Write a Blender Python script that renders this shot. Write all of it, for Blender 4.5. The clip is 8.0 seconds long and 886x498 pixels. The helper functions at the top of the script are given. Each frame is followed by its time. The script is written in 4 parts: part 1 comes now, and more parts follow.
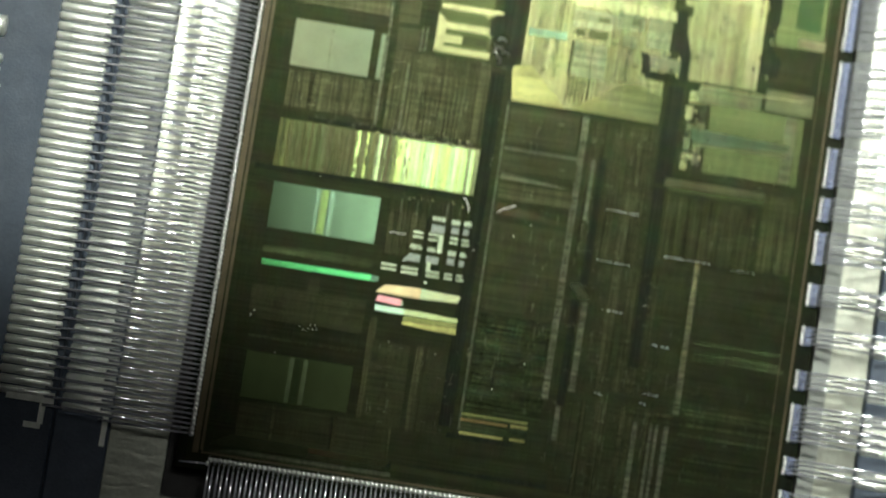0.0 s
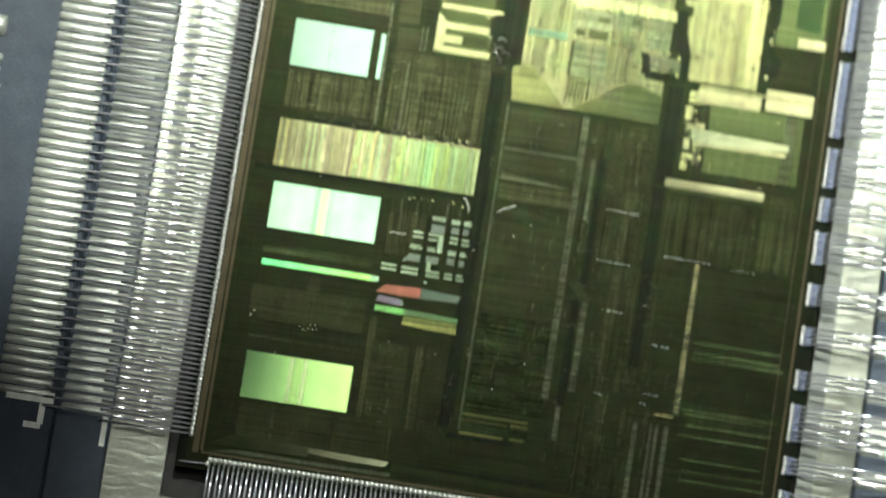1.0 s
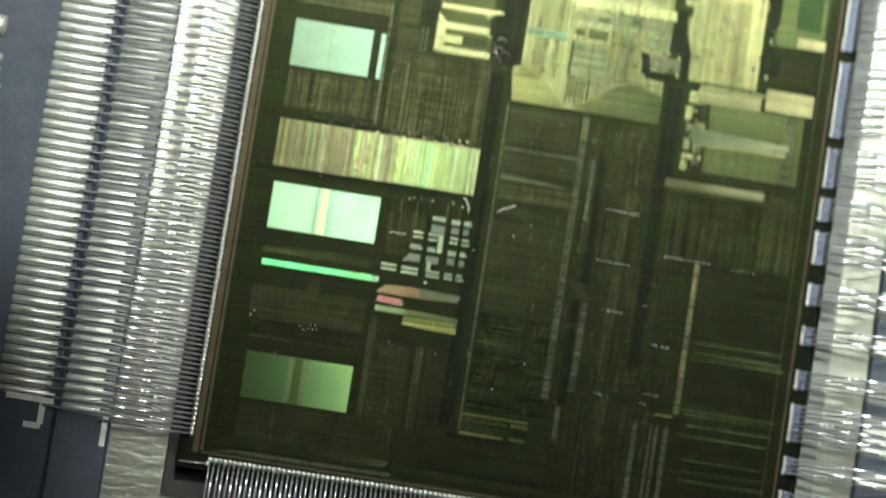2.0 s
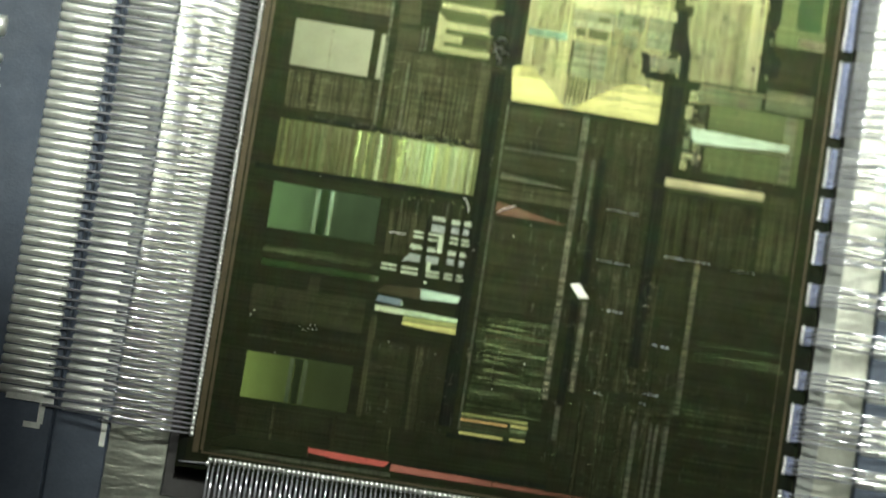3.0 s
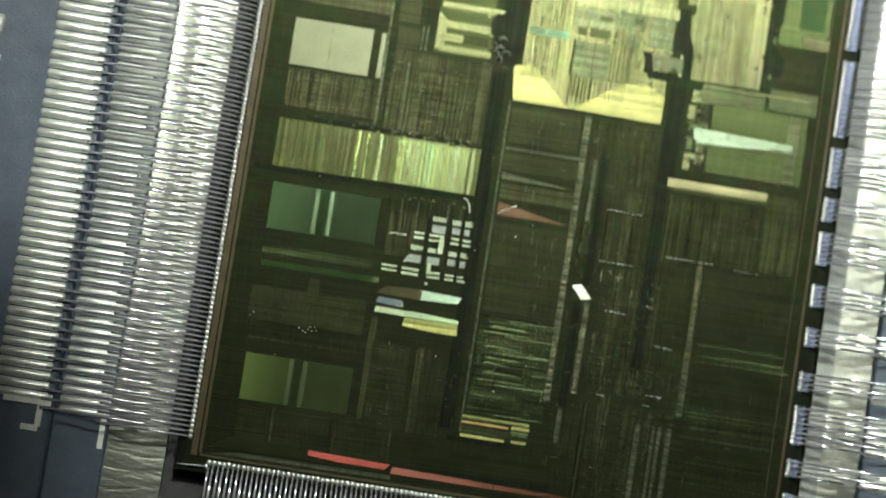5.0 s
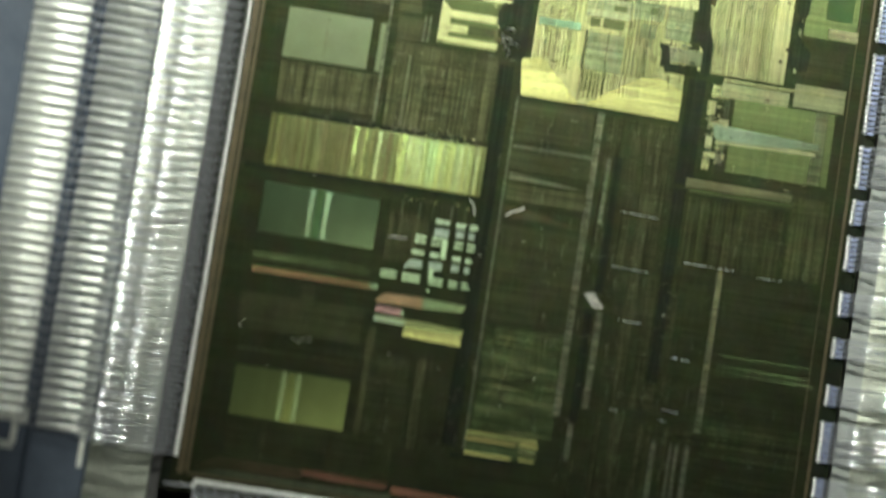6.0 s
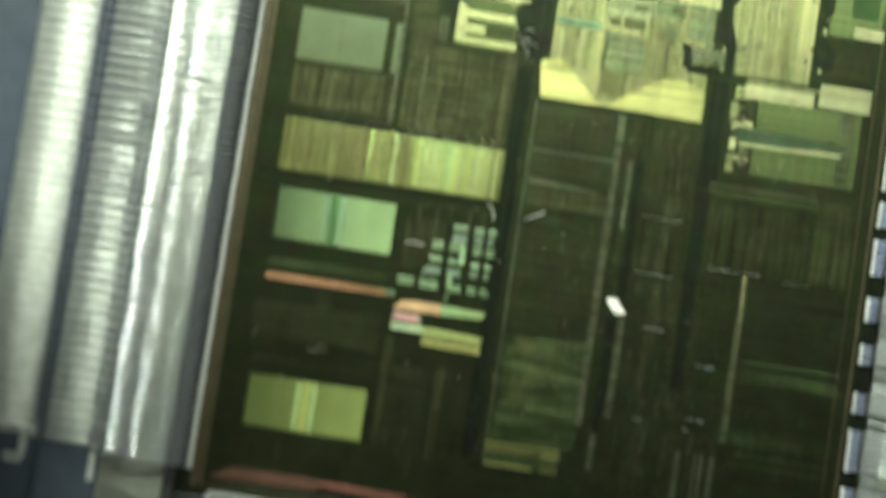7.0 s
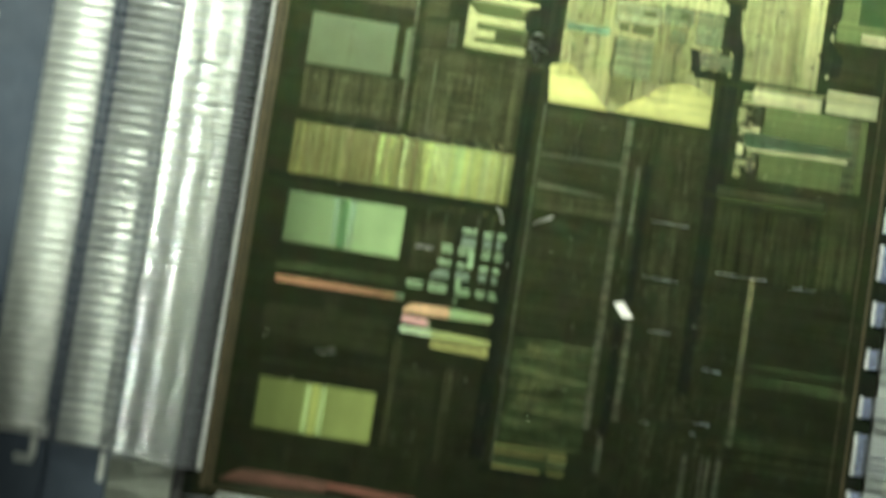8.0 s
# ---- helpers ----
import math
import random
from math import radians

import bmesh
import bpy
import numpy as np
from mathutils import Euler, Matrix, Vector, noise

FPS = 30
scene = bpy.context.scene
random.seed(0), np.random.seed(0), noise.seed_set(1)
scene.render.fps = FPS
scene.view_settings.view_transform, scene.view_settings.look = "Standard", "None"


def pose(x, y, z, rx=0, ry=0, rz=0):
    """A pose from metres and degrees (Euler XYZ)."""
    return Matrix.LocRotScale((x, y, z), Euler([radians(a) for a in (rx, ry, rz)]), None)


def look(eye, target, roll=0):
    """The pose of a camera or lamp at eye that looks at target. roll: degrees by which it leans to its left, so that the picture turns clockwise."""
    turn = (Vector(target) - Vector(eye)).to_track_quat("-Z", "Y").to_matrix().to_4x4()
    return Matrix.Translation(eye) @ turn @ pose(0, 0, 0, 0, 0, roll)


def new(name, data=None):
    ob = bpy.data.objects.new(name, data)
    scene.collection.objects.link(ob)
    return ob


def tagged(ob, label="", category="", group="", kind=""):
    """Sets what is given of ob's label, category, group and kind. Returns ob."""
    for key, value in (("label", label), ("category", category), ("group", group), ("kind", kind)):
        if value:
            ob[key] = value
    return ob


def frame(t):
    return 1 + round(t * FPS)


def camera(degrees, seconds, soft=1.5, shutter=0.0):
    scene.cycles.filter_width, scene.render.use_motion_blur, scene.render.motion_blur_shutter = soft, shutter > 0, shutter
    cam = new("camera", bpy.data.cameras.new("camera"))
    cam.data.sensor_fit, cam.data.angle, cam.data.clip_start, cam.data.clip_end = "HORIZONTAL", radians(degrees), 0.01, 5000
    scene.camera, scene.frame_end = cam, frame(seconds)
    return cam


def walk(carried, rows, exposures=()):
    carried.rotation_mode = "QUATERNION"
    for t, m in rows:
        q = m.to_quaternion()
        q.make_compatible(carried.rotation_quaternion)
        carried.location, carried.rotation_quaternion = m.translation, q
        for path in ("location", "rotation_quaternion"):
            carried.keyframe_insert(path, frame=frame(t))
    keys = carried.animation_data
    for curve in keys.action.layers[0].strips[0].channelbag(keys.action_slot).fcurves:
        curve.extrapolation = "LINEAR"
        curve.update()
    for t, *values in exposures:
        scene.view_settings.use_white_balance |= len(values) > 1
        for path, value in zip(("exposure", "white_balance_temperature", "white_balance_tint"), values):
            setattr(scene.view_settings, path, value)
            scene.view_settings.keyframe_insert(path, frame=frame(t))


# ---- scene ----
MM = 0.001

# ---- camera ----
cam = camera(22.0, 8.0, soft=1.5)
cam.data.dof.use_dof = True
cam.data.dof.focus_distance = 43.05 * MM
cam.data.dof.aperture_fstop = 38.0
cam.data.dof.aperture_ratio = 1.4
STILL = pose(-2.198 * MM, -3.645 * MM, 44.162 * MM, 4.220, -3.538, 8.815)
walk(cam, [
    (0.0, STILL),
    (4.7, STILL),
    (5.8, pose(-2.175 * MM, -3.346 * MM, 41.473 * MM, 4.218, -3.533, 8.785)),
    (6.0, pose(-2.145 * MM, -3.307 * MM, 41.056 * MM, 4.224, -3.564, 8.878)),
    (6.3, pose(-2.283 * MM, -3.214 * MM, 40.337 * MM, 4.197, -3.568, 8.986)),
    (6.5, pose(-2.335 * MM, -3.197 * MM, 40.325 * MM, 4.142, -3.588, 9.026)),
    (7.0, pose(-2.673 * MM, -3.284 * MM, 40.044 * MM, 4.343, -3.909, 8.618)),
    (7.5, pose(-2.709 * MM, -3.317 * MM, 40.035 * MM, 4.340, -3.912, 8.619)),
    (8.0, pose(-2.818 * MM, -3.247 * MM, 40.269 * MM, 4.319, -3.875, 8.804)),
], exposures=[
    (0.0, 0.12, 6500, 10),
    (1.0, 0.31, 6500, 8),
    (1.5, 0.22, 6500, 8),
    (3.0, 0.05, 6500, 10),
    (5.8, 0.05, 6500, 10),
    (7.0, 0.09, 6500, -1),
    (8.0, 0.09, 6500, -1),
])

# ---- light ----
world = bpy.data.worlds.new("room_air")
world.use_nodes = True
world.node_tree.nodes["Background"].inputs[0].default_value = (0.72, 0.83, 1.0, 1)
world.node_tree.nodes["Background"].inputs[1].default_value = 0.10
scene.world = world


def area_lamp(name, eye, target, size, watts, colour, spread_degrees):
    data = bpy.data.lights.new(name, "AREA")
    data.shape, data.size, data.energy, data.color = "DISK", size, watts, colour
    data.spread = radians(spread_degrees)
    ob = new(name, data)
    ob.matrix_world = look(eye, target)
    return ob


KEY = Vector((8, 72, 125)) * MM
# Added key light, unseen, narrowed so that the lower left falls off.
area_lamp("bench_lamp_light", KEY, (0.0048, 0.0136, 0), 0.036, 0.0062, (0.95, 1.0, 0.88), 15.5)

# ---- materials ----


def nodes_of(name):
    mat = bpy.data.materials.new(name)
    mat.use_nodes = True
    nt = mat.node_tree
    nt.nodes.clear()
    return mat, nt, nt.nodes.new("ShaderNodeOutputMaterial")


def node(nt, kind, links=(), **values):
    n = nt.nodes.new(kind)
    for key, value in values.items():
        if key in ("operation", "blend_type", "data_type", "wave_type", "bands_direction", "feature", "distribution", "noise_dimensions"):
            if key == "operation":
                n.operation = value
            elif key == "blend_type":
                n.blend_type = value
            elif key == "wave_type":
                n.wave_type = value
            elif key == "bands_direction":
                n.bands_direction = value
            elif key == "distribution":
                n.distribution = value
            elif key == "feature":
                n.feature = value
        else:
            n.inputs[key.replace("_", " ") if key.replace("_", " ") in n.inputs else key].default_value = value
    for socket, source in links:
        nt.links.new(source, n.inputs[socket])
    return n


def place_mm(nt, sx=1.0, sy=1.0, sz=1.0):
    """Position in millimetres, stretched."""
    geo = node(nt, "ShaderNodeNewGeometry")
    m = node(nt, "ShaderNodeVectorMath", [(0, geo.outputs["Position"])], operation="MULTIPLY")
    m.inputs[1].default_value = (1000 * sx, 1000 * sy, 1000 * sz)
    return m.outputs[0]


def noise_fac(nt, vector, scale, detail=3.0):
    n = node(nt, "ShaderNodeTexNoise", [("Vector", vector)], Scale=scale, Detail=detail)
    return n.outputs["Fac"]


def spread(nt, fac, low, high, to_low, to_high):
    n = node(nt, "ShaderNodeMapRange", [("Value", fac)])
    for key, value in zip(("From Min", "From Max", "To Min", "To Max"), (low, high, to_low, to_high)):
        n.inputs[key].default_value = value
    return n.outputs[0]


def times(nt, a, b):
    n = node(nt, "ShaderNodeMath", [(0, a)], operation="MULTIPLY")
    if isinstance(b, (int, float)):
        n.inputs[1].default_value = b
    else:
        nt.links.new(b, n.inputs[1])
    return n.outputs[0]


def scaled_colour(nt, colour, fac):
    n = node(nt, "ShaderNodeVectorMath", [("Scale", fac)], operation="SCALE")
    n.inputs[0].default_value = colour
    return n.outputs[0]


def mottled(nt, colour, fac, amount, pitch):
    """A colour whose hue wanders a little, as thin films do."""
    n = node(nt, "ShaderNodeTexNoise", [("Vector", place_mm(nt))], Scale=1.0 / pitch, Detail=2.0)
    low = node(nt, "ShaderNodeVectorMath", [(0, n.outputs["Color"])], operation="MULTIPLY_ADD")
    low.inputs[1].default_value = (2.4 * amount,) * 3
    low.inputs[2].default_value = (1 - 1.2 * amount,) * 3
    m = node(nt, "ShaderNodeVectorMath", [(0, low.outputs[0]), (1, scaled_colour(nt, colour, fac))], operation="MULTIPLY")
    return m.outputs[0]


def tilted(nt, tx, ty):
    """The surface normal leaned by tx, ty, fitted so the lamp's sheen reaches the camera."""
    geo = node(nt, "ShaderNodeNewGeometry")
    a = node(nt, "ShaderNodeVectorMath", [(0, geo.outputs["Normal"])], operation="ADD")
    a.inputs[1].default_value = (tx, ty, 0)
    b = node(nt, "ShaderNodeVectorMath", [(0, a.outputs[0])], operation="NORMALIZE")
    return b.outputs[0]


def add_shaders(nt, shaders):
    out = shaders[0]
    for other in shaders[1:]:
        out = node(nt, "ShaderNodeAddShader", [(0, out), (1, other)]).outputs[0]
    return out


def grating(name, tint, tilt=(0, 0), spread_rgb=(0, 0), rough=0.12, lines="x", pitch=0.03, depth=0.35, base=(0.022, 0.021, 0.010), film=(0.16, 0.16, 0.085), film_rough=0.38, second=None, third=None, fourth=None, mottle=0.35):
    """Fine circuitry: a thin reflecting film, and coloured sheens imitating diffraction orders, tilted to suit camera
    and lamp.
    """
    mat, nt, out = nodes_of(name)
    stretch = {"x": [(1.0, 0.012), (0.05, 1.3)], "y": [(0.012, 1.0), (1.3, 0.05)], "xy": [(1.0, 1.0)], "grid": [(1.0, 0.012), (0.02, 0.6)]}[lines]
    uneven = min(1.0, 0.25 + depth)
    var = times(nt, spread(nt, noise_fac(nt, place_mm(nt), 1.6, 4.0), 0.3, 0.7, 1 - 0.24 * uneven, 1 + 0.24 * uneven),
                spread(nt, noise_fac(nt, place_mm(nt), 22.0, 2.0), 0.3, 0.7, 1 - 0.16 * uneven, 1 + 0.16 * uneven))
    for weight, (sx, sy) in zip((1.0, 0.45), stretch):
        fine = noise_fac(nt, place_mm(nt, sx, sy), 1.0 / pitch, 2.0)
        var = times(nt, var, spread(nt, fine, 0.3, 0.7, 1.0 - depth * weight, 1.0 + depth * weight))
    wide = 0.52 if film_rough == 0.38 else 1.0
    base, film = [base[0] * 0.30, base[1] * 0.34, base[2] * 0.46], [film[0] * 0.161 * wide, film[1] * 0.200 * wide, film[2] * 0.170 * wide]
    shaders = [node(nt, "ShaderNodeBsdfDiffuse", [("Color", scaled_colour(nt, base, var))]).outputs[0],
               node(nt, "ShaderNodeBsdfGlossy", [("Color", mottled(nt, film, var, mottle, 0.35))], Roughness=film_rough).outputs[0]]
    for order_tint, order_tilt, order_rough in [(*order, rough)[:3] for order in ((tint, tilt), second, third, fourth) if order]:
        for k in range(3):
            colour = [0.0, 0.0, 0.0]
            colour[k] = order_tint[k] * 2.3
            step = 1 - k
            if colour[k]:
                shaders.append(node(nt, "ShaderNodeBsdfGlossy", [("Color", scaled_colour(nt, colour, var)), ("Normal", tilted(nt, order_tilt[0] + step * spread_rgb[0], order_tilt[1] + step * spread_rgb[1]))], Roughness=order_rough, distribution="BECKMANN").outputs[0])
    nt.links.new(add_shaders(nt, shaders), out.inputs[0])
    return mat


def surface(name, colour, metallic, rough, vary=0.2, scale=4.0, bump=0.0, bump_scale=30.0, speck=None):
    mat, nt, out = nodes_of(name)
    pos = place_mm(nt)
    var = times(nt, spread(nt, noise_fac(nt, pos, scale, 4.0), 0.3, 0.7, 1 - vary, 1 + vary), spread(nt, noise_fac(nt, pos, scale * 9, 2.0), 0.3, 0.7, 1 - vary / 2, 1 + vary / 2))
    p = node(nt, "ShaderNodeBsdfPrincipled", [("Base Color", scaled_colour(nt, colour, var))], Metallic=metallic)
    nt.links.new(spread(nt, noise_fac(nt, pos, scale * 2.3, 3.0), 0.3, 0.7, rough * 0.8, min(1.0, rough * 1.2)), p.inputs["Roughness"])
    if bump:
        b = node(nt, "ShaderNodeBump", [("Height", noise_fac(nt, pos, bump_scale, 3.0))], Strength=bump, Distance=0.00002)
        nt.links.new(b.outputs[0], p.inputs["Normal"])
    nt.links.new(p.outputs[0], out.inputs[0])
    return mat


CERAMIC = surface("slate_ceramic", (0.075, 0.098, 0.140), 0.0, 0.55, 0.15, 1.5, 0.3, 25)
CAVITY = surface("cavity_ceramic", (0.028, 0.027, 0.027), 0.0, 0.6, 0.2, 2.0, 0.3, 25)
PLATING = surface("plated_finger_metal", (0.92, 0.95, 0.88), 0.68, 0.40, 0.15, 5.0, 0.25, 18)


def ring_metal():
    """Plating with a soft sheen and low ripples."""
    mat, nt, out = nodes_of("plated_ring_metal")
    pos = place_mm(nt)
    var = times(nt, spread(nt, noise_fac(nt, pos, 1.4, 4.0), 0.3, 0.7, 0.88, 1.12), spread(nt, noise_fac(nt, pos, 14.0, 3.0), 0.3, 0.7, 0.9, 1.1))
    warp = node(nt, "ShaderNodeTexNoise", [("Vector", place_mm(nt, 0.55, 1.5))], Scale=4.5, Detail=3.0, Distortion=0.7)
    bump = node(nt, "ShaderNodeBump", [("Height", warp.outputs["Fac"])], Strength=1.0, Distance=0.0000080)
    gloss = node(nt, "ShaderNodeBsdfGlossy", [("Color", scaled_colour(nt, (0.51, 0.535, 0.46), var)), ("Normal", bump.outputs[0])], Roughness=0.37, distribution="BECKMANN")
    dull = node(nt, "ShaderNodeBsdfDiffuse", [("Color", scaled_colour(nt, (0.016, 0.018, 0.015), var))])
    nt.links.new(add_shaders(nt, [gloss.outputs[0], dull.outputs[0]]), out.inputs[0])
    return mat


RING = ring_metal()
MARGIN = surface("ring_margin_ceramic", (0.30, 0.32, 0.30), 0.0, 0.5, 0.12, 3.0, 0.3, 12)
ALUMINIUM = surface("aluminium_wire", (0.88, 0.90, 0.97), 0.80, 0.15, 0.08, 9.0)
BALL = surface("bond_foot_aluminium", (0.88, 0.89, 0.86), 1.0, 0.46, 0.08, 15.0)
PAD = surface("pad_aluminium", (0.80, 0.82, 0.86), 1.0, 0.35, 0.1, 12.0)
SILICON = grating("die_substrate", (0, 0, 0), depth=0.25, lines="y", pitch=0.04, film=(0.118, 0.116, 0.064))
SEAL = surface("seal_ring_metal", (0.048, 0.036, 0.015), 0.5, 0.45, 0.25, 3.0)
DEEP = grating("deep_trench", (0, 0, 0), base=(0.014, 0.014, 0.010), film=(0.085, 0.085, 0.055), depth=0.3)
BENCH = surface("bench_laminate", (0.22, 0.23, 0.24), 0.0, 0.5, 0.2, 0.08)
PAINT = surface("wall_paint", (0.55, 0.57, 0.60), 0.0, 0.8, 0.05, 0.004)
BLACK = surface("black_lamp_paint", (0.02, 0.02, 0.022), 0.0, 0.4, 0.1, 0.5)

# ---- mesh helpers ----


def mesh_of(name, verts, faces, material, smooth=False):
    me = bpy.data.meshes.new(name)
    me.from_pydata([tuple(c * MM for c in v) for v in verts], [], faces)
    me.materials.append(material)
    if smooth:
        me.polygons.foreach_set("use_smooth", [True] * len(faces))
    me.update()
    return me


def child(name, me, parent, label="", m=None):
    ob = new(name, me)
    ob.parent = parent
    if m is not None:
        ob.matrix_basis = m
    if label:
        tagged(ob, label)
    return ob


def plate_mesh(name, x0, y0, x1, y1, z0, z1, material, bevel=0.006):
    """A low mesa with a sloping rim."""
    b = min(bevel, (x1 - x0) * 0.25, (y1 - y0) * 0.25)
    verts = [(x0, y0, z0), (x1, y0, z0), (x1, y1, z0), (x0, y1, z0),
             (x0 + b, y0 + b, z1), (x1 - b, y0 + b, z1), (x1 - b, y1 - b, z1), (x0 + b, y1 - b, z1)]
    faces = [(3, 2, 1, 0), (4, 5, 6, 7), (0, 1, 5, 4), (1, 2, 6, 5), (2, 3, 7, 6), (3, 0, 4, 7)]
    return mesh_of(name, verts, faces, material)


def plate(name, parent, material, x0, y0, x1, y1, z0=0.0, h=0.004, label=""):
    return child(name, plate_mesh(name, x0, y0, x1, y1, z0, z0 + h, material), parent, label)


def slab(name, x0, y0, x1, y1, z0, z1, material, parent, label="", bevel=0.03):
    bm = bmesh.new()
    bmesh.ops.create_cube(bm, size=1.0)
    for v in bm.verts:
        v.co = Vector(((x0 + x1) / 2 + v.co.x * (x1 - x0), (y0 + y1) / 2 + v.co.y * (y1 - y0), (z0 + z1) / 2 + v.co.z * (z1 - z0))) * MM
    bmesh.ops.bevel(bm, geom=bm.edges[:], offset=bevel * MM, segments=2, affect="EDGES")
    me = bpy.data.meshes.new(name)
    bm.to_mesh(me)
    bm.free()
    me.materials.append(material)
    ob = new(name, me)
    if parent:
        ob.parent = parent
    return tagged(ob, label)


def frame_mesh(name, outer, inner, z0, z1, material, bevel=0.03):
    """A rectangular frame, open in the middle."""
    (a0, b0, a1, b1), (c0, d0, c1, d1) = outer, inner
    k = bevel
    rings = [((a0, b0), (a1, b0), (a1, b1), (a0, b1), z0), ((a0, b0), (a1, b0), (a1, b1), (a0, b1), z1 - k),
             ((a0 + k, b0 + k), (a1 - k, b0 + k), (a1 - k, b1 - k), (a0 + k, b1 - k), z1),
             ((c0 - k, d0 - k), (c1 + k, d0 - k), (c1 + k, d1 + k), (c0 - k, d1 + k), z1),
             ((c0, d0), (c1, d0), (c1, d1), (c0, d1), z1 - k), ((c0, d0), (c1, d0), (c1, d1), (c0, d1), z0)]
    verts = [(x, y, r[4]) for r in rings for x, y in r[:4]]
    faces = []
    n = len(rings)
    for i in range(n):
        for j in range(4):
            a, b = i * 4 + j, i * 4 + (j + 1) % 4
            c, d = ((i + 1) % n) * 4 + (j + 1) % 4, ((i + 1) % n) * 4 + j
            faces.append((a, b, c, d))
    return mesh_of(name, verts, faces, material)


def poly_plate(name, parent, material, points, z0, z1):
    """A flat mesa with a polygon for its outline."""
    n = len(points)
    verts = [(x, y, z0) for x, y in points] + [(x, y, z1) for x, y in points]
    faces = [tuple(range(n, 2 * n)), tuple(range(n))[::-1]] + [(i, (i + 1) % n, n + (i + 1) % n, n + i) for i in range(n)]
    return child(name, mesh_of(name, verts, faces, material), parent)


# ---- the bench and its walls ----
PACK_Z = -3.0


def enclosure():
    """Benchtop, plain walls and a ceiling round the package and its lamps."""
    half, low, high, thick = 330, PACK_Z - 20, 280, 20
    sheets = (("floor", -half, -half, half, half, low, PACK_Z, BENCH, "grey laminate benchtop under the package", "floor"),
              ("ceiling", -half, -half, half, half, high, high + thick, PAINT, "plain grey painted ceiling", "ceiling"),
              ("wall_north", -half, half, half, half + thick, low, high, PAINT, "plain grey painted wall", "wall"),
              ("wall_south", -half, -half - thick, half, -half, low, high, PAINT, "plain grey painted wall", "wall"),
              ("wall_east", half, -half, half + thick, half, low, high, PAINT, "plain grey painted wall", "wall"),
              ("wall_west", -half - thick, -half, -half, half, low, high, PAINT, "plain grey painted wall", "wall"))
    for name, x0, y0, x1, y1, z0, z1, material, label, category in sheets:
        tagged(slab(name, x0, y0, x1, y1, z0, z1, material, None, label, 1.0), label, category, kind="structure")


# ---- the ceramic package ----
DIE = (-4.46, -4.93, 7.46, 8.10)
CAV = (-4.66, -5.55, 7.56, 8.60)
RING_OUT = (-5.80, -6.55, 8.66, 9.60)
LOW_OUT = (-6.86, -7.61, 9.72, 10.66)
UP_OUT = (-12.5, -13.2, 15.4, 16.3)


def finger_mesh(name, length, width, height):
    """A plated trace with a domed back, along x from 0 to length."""
    verts, faces = [], []
    n = 11
    ends = (0.0, 0.04, length - 0.04, length)
    for e, x in enumerate(ends):
        s = 0.6 if e in (0, 3) else 1.0
        for i in range(n):
            a = math.pi * i / (n - 1)
            verts.append((x, -math.cos(a) * width / 2 * s, math.sin(a) ** 0.9 * height * s))
    for e in range(3):
        for i in range(n - 1):
            a = e * n + i
            faces.append((a, a + n, a + n + 1, a + 1))
    faces.append(tuple(range(n)))
    faces.append(tuple(range(3 * n, 4 * n))[::-1])
    return mesh_of(name, verts, faces, PLATING, True)


LOW_Z, UP_Z, RING_Z = 0.02, 0.42, -0.22


